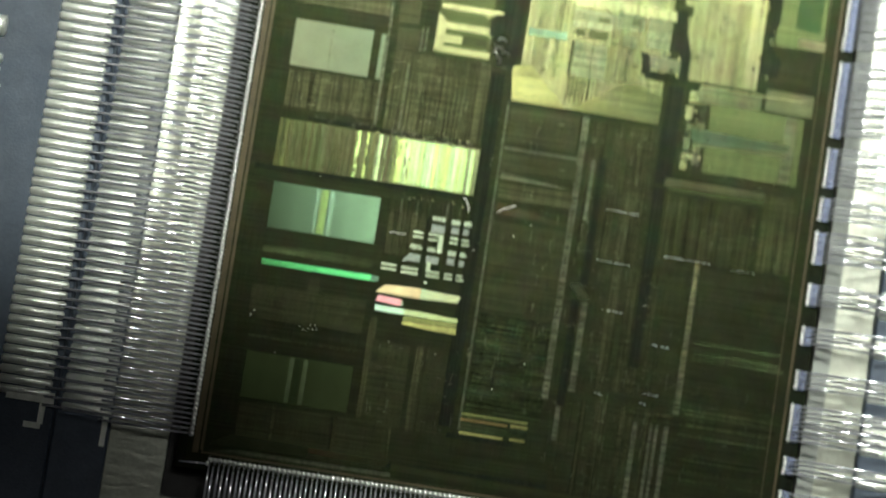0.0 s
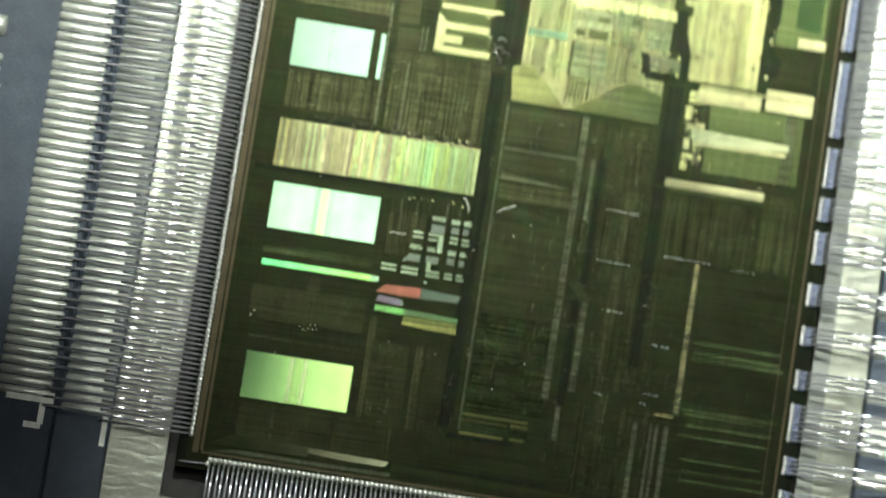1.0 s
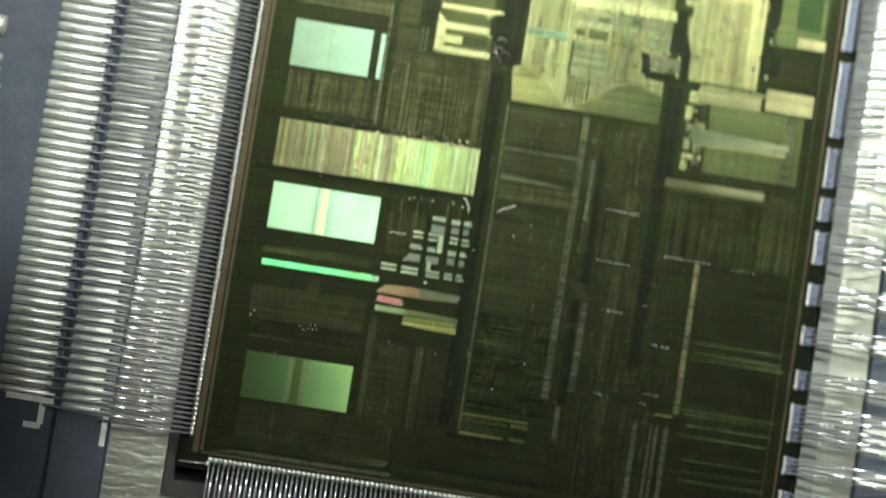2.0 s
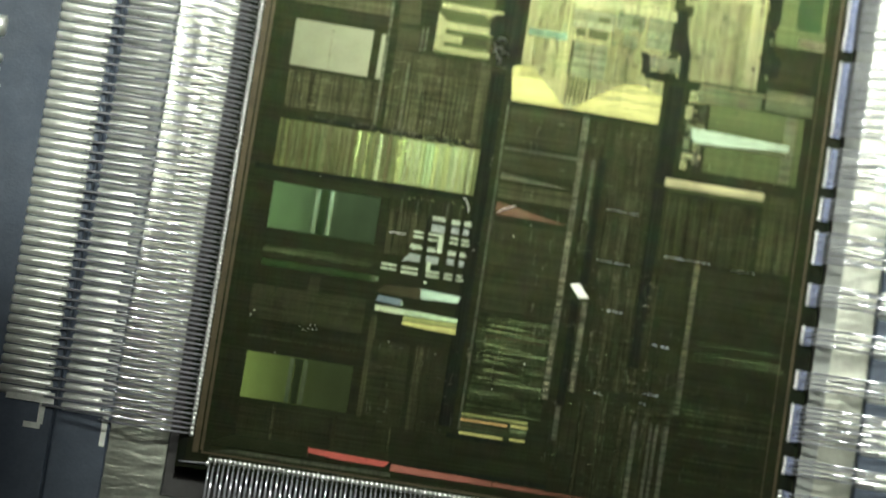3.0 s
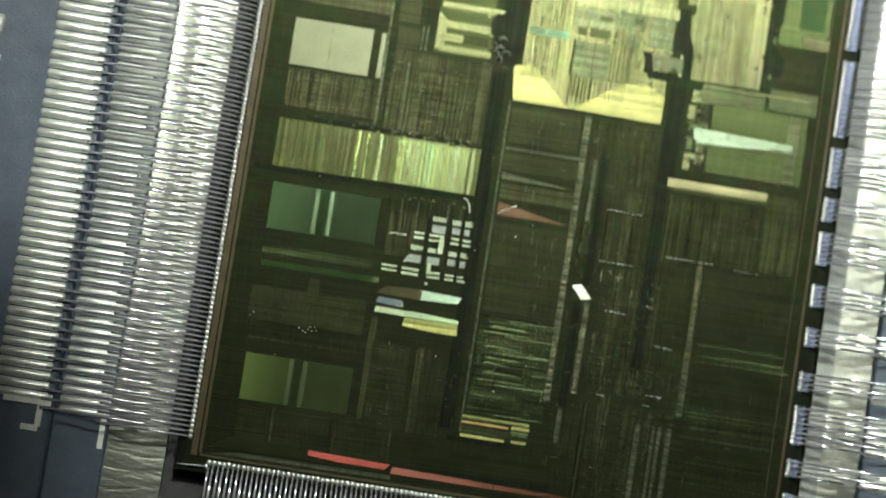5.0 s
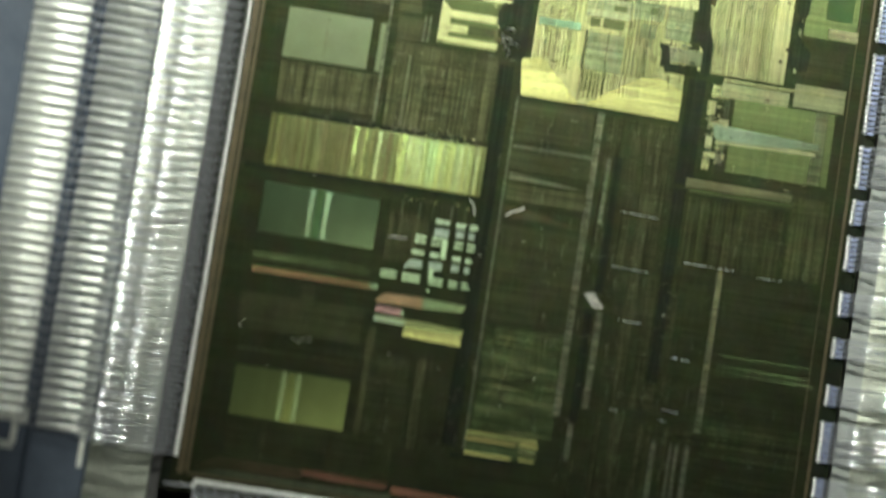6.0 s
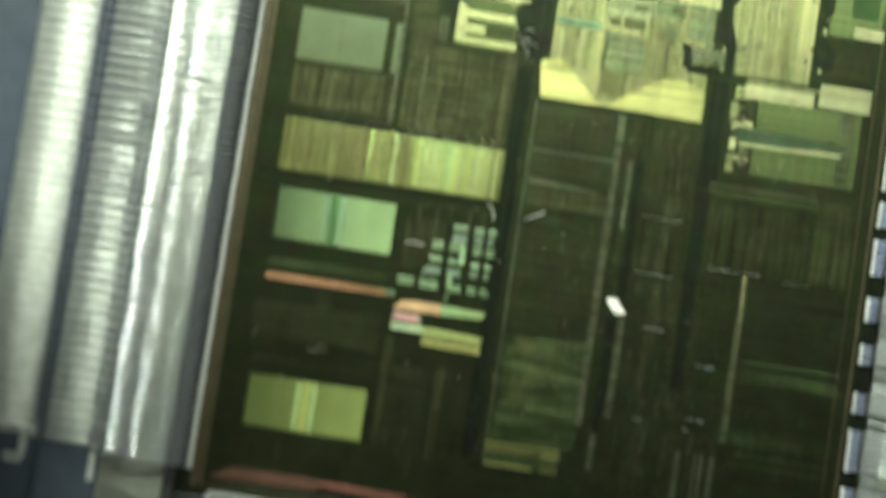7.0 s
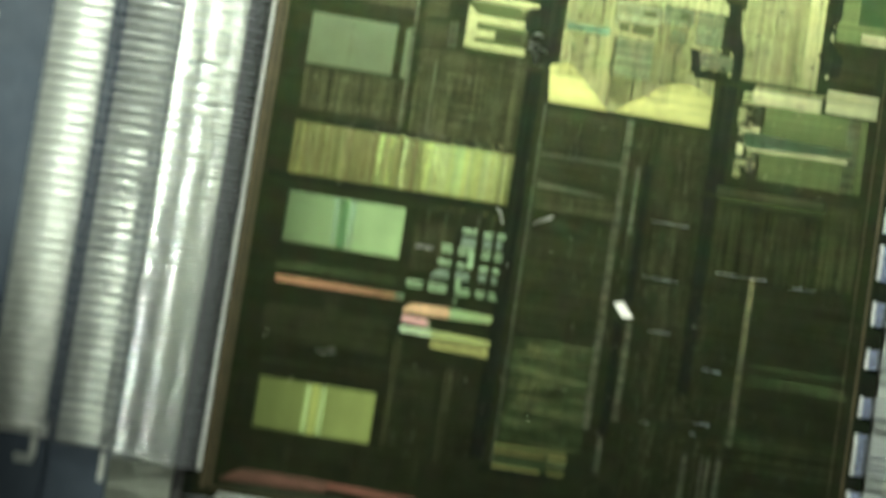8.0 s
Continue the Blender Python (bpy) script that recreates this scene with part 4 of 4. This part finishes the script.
    columns(chip, "logic_column", [GRID, PLAIN, PLAIN], 2.675, -4.532, 4.528, -2.461, 14, 0.0, 0.9)
    block("trench", DEEP, 3.895, 1.948, 4.222, 3.910, 0.006)
    block("trench", DEEP, 3.913, -1.722, 4.131, 1.875, 0.006)
    for x0, y0, x1, y1, n in ((3.008, 1.245, 3.713, 1.289, 9), (2.991, 0.251, 3.681, 0.276, 8), (3.256, -0.695, 3.642, -0.667, 5), (4.278, -1.241, 4.644, -1.198, 4), (3.275, -2.321, 3.504, -2.290, 2), (4.252, -2.194, 4.605, -2.160, 4), (4.225, -2.398, 4.366, -2.353, 2), (4.267, 0.528, 5.207, 0.547, 12), (5.609, 0.493, 6.116, 0.480, 6)):
        for i in range(n):
            xa = x0 + (x1 - x0) * (i + rng.uniform(0, 0.5)) / n
            ya = y1 - (y1 - y0) * (i + 0.5) / n * 0.55
            block("bright_dash", DASH, xa, ya - 0.013, xa + (x1 - x0) / n * rng.uniform(0.3, 0.95), ya, 0.004, 0.006)
    # bright field at the top
    field = block("bright_field", SUN_C, 0.949, 3.111, 3.798, 5.814, 0.004, label="bright straw-coloured circuit field")
    columns(field, "field_column", [SUN_C, SUN_C, SUN_D], 0.956, 3.837, 1.653, 5.472, 10, 0.005, 0.72, 0.15)
    columns(field, "field_line", [MOSS_DIM, DEEP], 0.956, 3.60, 1.675, 5.472, 12, 0.0085, 0.26, 0.1)
    columns(field, "field_line", [MOSS_DIM, MOSS, GREY_C], 1.95, 3.35, 3.05, 3.80, 18, 0.0085, 0.3, 0.3)
    columns(field, "field_line", [MOSS_DIM, DEEP, MOSS], 2.66, 3.75, 3.30, 5.10, 11, 0.0092, 0.28, 0.4)
    block("field_band", MINT_BAND, 1.000, 4.439, 1.784, 4.592, 0.0045, 0.005, "", field)
    block("field_strip", SUN_D, 1.806, 5.168, 3.899, 5.386, 0.004, 0.005, "", field)
    for q in ((1.846, 4.749, 2.674, 5.119), (2.699, 4.843, 3.266, 5.170), (3.332, 4.552, 3.812, 5.184), (2.873, 4.504, 3.156, 4.766)):
        block("field_cell", GREY_C, *q, 0.003, 0.005, "", field)
    for q in ((1.927, 4.581, 2.123, 4.734), (2.174, 4.567, 2.567, 4.741), (2.337, 4.910, 2.576, 5.019), (3.007, 4.954, 3.159, 5.084)):
        block("dark_cell", MOSS_DIM, *q, 0.003, 0.009, "", field)
    block("field_cell", GREY_C, 1.943, 3.756, 2.619, 4.475, 0.003, 0.005, "", field)
    block("field_cell", REDDISH, 3.858, 5.317, 4.168, 5.529, 0.003, 0.010, "", field)
    block("field_cell", SUN_C, 2.662, 3.747, 2.901, 4.662, 0.003, 0.005, "", field)
    block("field_cell", GREY_C, 3.422, 4.140, 4.142, 4.424, 0.003, 0.005, "", field)
    for q in ((1.885, 3.747, 1.928, 4.488), (2.303, 3.835, 2.319, 4.489), (3.004, 3.816, 3.026, 4.491)):
        block("field_line", DEEP, *q, 0.003, 0.009, "", field)
    for k in range(6):
        xa, ya = 1.914, 3.766
        block("field_line", DEEP, xa + k * 0.082, ya - 0.58 + 0.02 * k, xa + k * 0.082 + 0.018, ya - 0.012 * k, 0.003, 0.011, "", field)
    # Two plates outlined by the reflected lamp's edge across the field.
    poly_plate("lit_outline", field, LIT_BAND, [(0.799, 3.764), (0.878, 3.098), (1.947, 3.103), (1.169, 3.847)], 0.0, 0.0095)
    poly_plate("lit_outline", field, LIT_BAND, [(2.059, 3.110), (3.801, 3.089), (3.809, 3.646), (3.331, 3.818), (2.926, 3.728)], 0.0, 0.0095)
    for q in ((3.312, 4.035, 3.421, 4.406), (3.421, 3.997, 3.922, 4.128), (3.870, 4.581, 4.088, 5.388)):
        block("trench", DEEP, *q, 0.009)
    block("trench", DEEP, 0.475, 3.772, 0.868, 5.734, 0.008, label="dark scorched notch")
    for k in range(12):
        xa, ya = 0.489, 4.098
        a, c = xa + rng.uniform(-0.12, 0.30), ya - rng.uniform(-0.2, 0.42)
        poly_plate("chipped_edge", chip, EDGE_LINE if k % 3 == 0 else DEEP, [(a, c), (a + rng.uniform(0.05, 0.14), c - rng.uniform(0.0, 0.05)), (a + rng.uniform(0.02, 0.12), c + rng.uniform(0.06, 0.16))], 0.0, 0.009 + 0.0003 * k)
    ruled = block("ruled_field", SUN_D, 4.006, 4.059, 5.634, 6.326, 0.005, label="straw-coloured ruled field")
    columns(ruled, "rule", [DEEP, MOSS], 4.065, 4.063, 5.352, 5.764, 26, 0.005, 0.36, 0.05)
    vias(4.118, 4.080, 5.317, 5.715, 40, [MOSS_DIM, GREY_C, SUN_C])
    for q in ((5.698, 5.437, 5.796, 5.830), (5.709, 5.151, 5.861, 5.282), (5.687, 4.406, 5.796, 4.798)):
        block("scorch", DEEP, *q, 0.006)
    block("bus_line", MOSS_BAND, 5.771, 4.316, 5.825, 6.278, 0.003)
    block("frame_block", MOSS, 5.857, 5.023, 6.843, 6.637, 0.004)
    block("frame_core", DEEP_GREEN, 6.237, 5.393, 6.738, 6.701, 0.003, 0.004)
    block("frame_sill", MOSS_BAND, 6.319, 5.049, 6.886, 5.246, 0.003, 0.004)
    block("logic_block", PLAIN, 5.974, 4.192, 6.693, 4.868)
    # scorched, lifted edges round the bright fields
    for points in ([(3.856, 5.408), (4.092, 5.425), (4.125, 4.973), (4.250, 4.583), (4.261, 3.970), (4.077, 3.986), (4.084, 4.397), (3.924, 4.712)], [(3.258, 4.465), (3.440, 4.461), (3.503, 4.107), (4.053, 4.073), (4.072, 3.939), (3.423, 3.958)],
                   [(5.625, 6.024), (5.915, 6.072), (5.925, 5.443), (5.760, 5.244)], [(5.789, 5.043), (5.867, 4.896), (6.052, 4.721), (6.022, 4.374), (5.841, 4.367), (5.656, 4.542), (5.660, 4.828)],
                   [(0.350, 4.711), (0.632, 4.781), (0.817, 3.721), (0.590, 3.729), (0.421, 3.951), (0.482, 4.142), (0.254, 4.309), (0.238, 4.556)]):
        count[0] += 1
        poly_plate("scorch", chip, DEEP, points[::-1], 0.0, 0.0125 + 0.0002 * (count[0] % 7))
    chips(0.182, 3.684, 0.662, 4.774, 22, [DEEP, EDGE_LINE, REDDISH, SUN_D], 0.09)
    chips(3.178, 3.998, 3.963, 4.543, 20, [DEEP, REDDISH, SUN_D, EDGE_LINE], 0.08)
    chips(5.499, 4.419, 5.869, 5.945, 22, [DEEP, REDDISH, SUN_D], 0.08)
    # moss-green arrays
    block("pale_band", MOSS_BAND, 4.514, 3.660, 5.779, 3.944, 0.005)
    block("pale_band", MOSS_BAND, 5.851, 3.704, 6.810, 4.140, 0.005)
    block("pale_band", SUN_D, 4.527, 3.960, 6.663, 4.014, 0.006)
    moss = block("memory_block", MOSS, 4.782, 2.299, 6.684, 3.669, 0.005, label="moss-green memory array")
    poly_plate("pale_wedge", chip, WEDGE, [(4.451, 3.138), (4.515, 2.854), (5.373, 2.880), (6.452, 2.965), (6.436, 3.076)][::-1], 0.0, 0.0085)
    poly_plate("pale_wedge", chip, MOSS_BAND, [(4.494, 2.919), (4.522, 2.810), (6.402, 2.843), (6.392, 2.910)][::-1], 0.0, 0.0078)
    block("side_strip", GREY_C, 6.306, 2.317, 6.546, 3.668, 0.007)
    for q in ((4.343, 3.630, 4.670, 3.870), (4.297, 3.306, 4.450, 3.567), (4.365, 3.086, 4.736, 3.260), (4.347, 2.699, 4.478, 2.917), (4.345, 2.514, 4.738, 2.623), (4.343, 2.290, 4.474, 2.486), (4.556, 2.447, 4.687, 2.883)):
        block("edge_cell", rng.choice([SUN_D, MOSS_BAND, GREY_C]), *q)
    columns(chip, "edge_line", [EDGE_LINE, GRID], 4.379, 2.405, 4.750, 3.626, 6, 0.0, 0.4)
    block("pale_band", SILL, 4.108, 1.912, 6.092, 2.087, 0.006, label="pale cream band")
    block("pale_band", MOSS_DIM, 4.181, 1.841, 6.100, 1.895, 0.006)
    columns(chip, "logic_column", [GRID_L, GRID_L, GRID_L, GRID], 4.180, 0.462, 6.011, 1.748, 30, 0.0, 0.85)
    block("logic_block", GRID_L, 6.083, 0.529, 6.803, 2.055, 0.002)
    block("logic_block", PLAIN, 4.405, -2.347, 4.841, 0.378)
    block("logic_block", PLAIN, 5.075, -0.662, 7.015, 0.428, 0.003)
    rows(chip, "green_trace", [GREEN_ROW_B, PLAIN, PLAIN], 5.089, -2.054, 7.116, -0.746, 12, 0.0, 0.7, 0.15)
    rows(chip, "green_trace", [GREEN_ROW_B, PLAIN], 4.981, -4.338, 7.052, -2.158, 20, 0.0, 0.6, 0.15)
    block("bus_bed", EDGE_LINE, 4.920, -2.482, 5.040, 0.482, 0.002)
    rows(chip, "bus_bead", [BEADS_B, BEADS_B, BEADS_B, EDGE_LINE], 4.925, -2.482, 5.035, 0.482, 52, 0.002, 0.88, 0.1)
    block("beaded_bus", BEADS_B, 4.561, -2.577, 4.953, -2.501)
    columns(chip, "logic_column", [GRID_Y, EDGE_LINE, PLAIN, PLAIN], 4.059, -4.271, 4.931, -2.745, 7, 0.0, 0.7)
    chips(4.30, 2.30, 4.70, 3.85, 46, [MOSS_BAND, GREY_C, DEEP, SUN_D, MOSS_DIM], 0.07)
    chips(-3.004, 2.093, 0.321, 2.169, 34, [DEEP, DEEP, EDGE_LINE], 0.07)
    chips(-1.386, 2.033, 0.303, 2.164, 46, [DEEP, EDGE_LINE, EDGE_LINE, STRAW[1]], 0.06)
    chips(-1.085, 0.868, 0.441, 0.955, 30, [DEEP, EDGE_LINE, STRAW[0]], 0.05)
    chips(0.784, 3.280, 1.002, 3.716, 10, [DEEP, EDGE_LINE], 0.06)

    vias(2.487, -4.308, 3.904, 2.886, 70, [EDGE_LINE, EDGE_LINE, GREEN_ROW, DEEP])
    vias(3.906, -4.111, 4.887, -1.713, 40, [EDGE_LINE, BEADS, GREEN_ROW, DEEP])
    vias(4.409, -3.939, 6.589, 1.729, 40, [EDGE_LINE, GREEN_ROW_B, DEEP])
    vias(-1.624, 1.937, 0.065, 3.681, 40, [DEEP, EDGE_LINE])
    vias(-3.467, 2.001, -1.723, 2.982, 24, [DEEP, EDGE_LINE])
    vias(-3.621, -2.214, -1.332, -1.233, 20, [DEEP, GREEN_ROW_B])
    vias(0.624, -3.184, 2.150, 2.920, 50, [DEEP, GREEN_ROW_B, EDGE_LINE])
    vias(1.056, 3.626, 3.781, 5.261, 150, [MOSS_DIM, SUN_D, GREY_C, MINT_BAND, MOSS, DEEP, SUN_C], 3)
    vias(-3.513, -2.197, -1.442, -1.216, 20, [GRID_L, DEEP], 1)
    vias(-1.076, -3.574, 0.777, -1.939, 40, [EDGE_LINE, GRID, DEEP])
    vias(0.810, -2.997, 2.336, -1.198, 36, [EDGE_LINE, GREEN_ROW, DEEP])
    vias(3.064, -4.196, 4.263, 0.164, 60, [EDGE_LINE, BEADS, DEEP, GREEN_ROW])
    vias(4.448, 2.030, 6.410, 3.774, 24, [MOSS_BAND, DEEP, MOSS_DIM])
    vias(-3.363, -4.383, -0.529, -3.511, 24, [GRID_L, DEEP], 1)
    return chip


# ---- dust on the die ----
def dust():
    lint = surface("white_lint", (0.75, 0.75, 0.72), 0.0, 0.6, 0.1, 30.0)
    for points in (((0.939, 0.867), (1.038, 0.950), (1.144, 0.989), (1.267, 1.065)), ((0.239, 1.057), (0.314, 1.002), (0.364, 0.898), (0.381, 0.788)), ((-1.093, 0.149), (-0.986, 0.177), (-0.894, 0.159), (-0.762, 0.169))):
        ob = new("lint_fibre", tube("lint_fibre", [(x, y, 0.022) for x, y in points], 0.010, lint, 6))
        tagged(ob, "tiny white lint fibre lying on the die", "lint", "dust on the die")
    speck = bpy.data.meshes.new("dust_speck")
    bm = bmesh.new()
    bmesh.ops.create_icosphere(bm, subdivisions=1, radius=0.010 * MM)
    bm.to_mesh(speck)
    bm.free()
    speck.materials.append(lint)
    rng = random.Random(21)
    for x, y in ((1.363, -2.555), (1.632, 0.731), (1.325, 0.469), (1.909, -1.970), (0.592, 0.072), (-2.588, 1.026), (-2.900, -2.491), (-2.350, -1.929), (-2.258, -1.948), (-2.227, -1.866), (-2.315, -1.869), (-2.384, -1.990), (-2.185, -1.926), (-2.443, -1.966), (-3.480, -1.831), (-2.517, -1.922), (0.163, -2.055), (-0.764, -1.946), (-3.426, -1.756), (4.058, -0.473)):
        ob = new("dust_speck", speck)
        ob.matrix_basis = pose(x * MM, y * MM, 0.018 * MM, rng.uniform(0, 90), 0, rng.uniform(0, 90))
        tagged(ob, "tiny pale dust speck on the die", "dust speck", "dust on the die")


# ---- the moving lamp ----
def lamp_glow():
    mat, nt, out = nodes_of("lamp_glow")
    e = node(nt, "ShaderNodeEmission", Strength=10.5)
    e.inputs[0].default_value = (1.0, 1.0, 0.93, 1)
    nt.links.new(e.outputs[0], out.inputs[0])
    return mat


def disc(name, radius, z0, z1, material, parent, sides=40):
    bm = bmesh.new()
    bmesh.ops.create_cone(bm, cap_ends=True, segments=sides, radius1=radius * MM, radius2=radius * MM, depth=(z1 - z0) * MM)
    for v in bm.verts:
        v.co.z += (z0 + z1) / 2 * MM
    me = bpy.data.meshes.new(name)
    bm.to_mesh(me)
    bm.free()
    me.materials.append(material)
    return child(name, me, parent)


def rod(name, a, b_end, radius, material, parent):
    """A round bar from a to b_end."""
    way = Vector(b_end) - Vector(a)
    bm = bmesh.new()
    bmesh.ops.create_cone(bm, cap_ends=True, segments=16, radius1=radius * MM, radius2=radius * MM, depth=way.length * MM)
    me = bpy.data.meshes.new(name)
    bm.to_mesh(me)
    bm.free()
    me.materials.append(material)
    m = Matrix.Translation((Vector(a) + Vector(b_end)) / 2 * MM) @ way.to_track_quat("Z", "Y").to_matrix().to_4x4()
    return child(name, me, parent, "", m)


LAMP_Z = 120.0


def moving_lamp():
    """A lamp on a stand; its lens is over the thing's origin at LAMP_Z."""
    lamp = new("inspection_lamp", None)
    tagged(lamp, "small black inspection lamp with a glowing round lens", "lamp")
    disc("lens", 11.0, LAMP_Z, LAMP_Z + 1, lamp_glow(), lamp)
    disc("housing", 17.0, LAMP_Z + 1.2, LAMP_Z + 14.0, BLACK, lamp)
    rod("arm", (0, 0, LAMP_Z + 10), (0, 150, LAMP_Z + 30), 4.0, BLACK, lamp)
    rod("post", (0, 150, PACK_Z + 4), (0, 150, LAMP_Z + 34), 5.0, BLACK, lamp)
    base = disc("base", 40.0, PACK_Z, PACK_Z + 6, BLACK, lamp)
    base.location = (0, 0.15, 0)
    return lamp


def bench_lamp():
    """An unseen fixed lamp, added for the steady light that falls on the package."""
    lamp = new("bench_lamp", None)
    tagged(lamp, "unseen black lamp on a stand, added behind the package", "lamp")
    k = KEY / MM
    up = k.normalized()
    rod("housing", k + up * 2, k + up * 30, 12.0, BLACK, lamp)
    rod("arm", k + up * 20, (k.x, k.y + 110, k.z + 60), 4.0, BLACK, lamp)
    rod("post", (k.x, k.y + 110, PACK_Z + 4), (k.x, k.y + 110, k.z + 66), 5.0, BLACK, lamp)
    rod("base", (k.x, k.y + 110, PACK_Z), (k.x, k.y + 110, PACK_Z + 6), 40.0, BLACK, lamp)
    return lamp


def shade_card():
    """An unseen card on a stand, added to shade the lower left, then drawn partly away."""
    shade = new("shade_card", None)
    tagged(shade, "unseen matt grey card on a black stand, added to cast shade", "card")
    slab("card", -46, 2.6, 2, 10.4, 24, 24.6, BENCH, shade, "", 0.1)
    rod("post", (-42, 9, PACK_Z + 2), (-42, 9, 24), 2.0, BLACK, shade)
    rod("base", (-42, 9, PACK_Z), (-42, 9, PACK_Z + 4), 12.0, BLACK, shade)
    return shade


def glint_curls():
    """Small curled tubes added to imitate squiggly white glints at the burnt notch."""
    rng = random.Random(31)
    for x, y, a in ((0.372, 3.98, 0.5), (0.455, 3.86, 0.9), (0.560, 4.05, 2.2), (0.600, 4.22, 2.0), (0.500, 3.74, 0.4), (0.700, 3.95, 1.9)):
        pts = []
        for k in range(7):
            t = k / 6
            pts.append((x + 0.17 * t * math.cos(a + 1.1 * t), y + 0.17 * t * math.sin(a + 1.1 * t), 0.022 + 0.03 * math.sin(3.1 * t)))
        ob = new("glint_curl", tube("glint_curl", pts, rng.uniform(0.010, 0.017), SPECK, 6))
        tagged(ob, "curled bright tube imitating a glint at a burnt notch", "metal shred", "metal shreds at the notch")


enclosure()
package()
bond_wires()
die()
dust()
glint_curls()
LAMP = moving_lamp()
bench_lamp()
SHADE = shade_card()


def lamp_at(sx, sy):
    """The lamp over the die at these slopes from upright."""
    return pose(sx * LAMP_Z * MM, sy * LAMP_Z * MM, 0)


def motions():
    # Lamp path tuned together with the grating tilts, so blocks brighten when wanted.
    walk(LAMP, [
        (0.0, lamp_at(0.17, 0.295)),
        (0.5, lamp_at(0.11, 0.27)),
        (1.0, lamp_at(0.02, 0.24)),
        (1.5, lamp_at(-0.06, 0.22)),
        (2.2, lamp_at(0.16, 0.30)),
        (2.8, lamp_at(0.355, 0.345)),
        (3.0, lamp_at(0.352, 0.347)),
        (3.5, lamp_at(0.318, 0.360)),
        (4.0, lamp_at(0.320, 0.360)),
        (4.7, lamp_at(0.333, 0.356)),
        (5.8, lamp_at(0.335, 0.47)),
        (6.5, lamp_at(0.36, 0.65)),
        (8.0, lamp_at(0.36, 0.66)),
    ])
    walk(SHADE, [
        (0.0, pose(-2.5 * MM, 0, 0)),
        (0.5, pose(-4.0 * MM, 0, 0)),
        (1.0, pose(-5.6 * MM, 0, 0)),
        (1.5, pose(-6.8 * MM, 0, 0)),
        (2.2, pose(-6.8 * MM, 0, 0)),
        (8.0, pose(-6.8 * MM, 0, 0)),
    ])


motions()
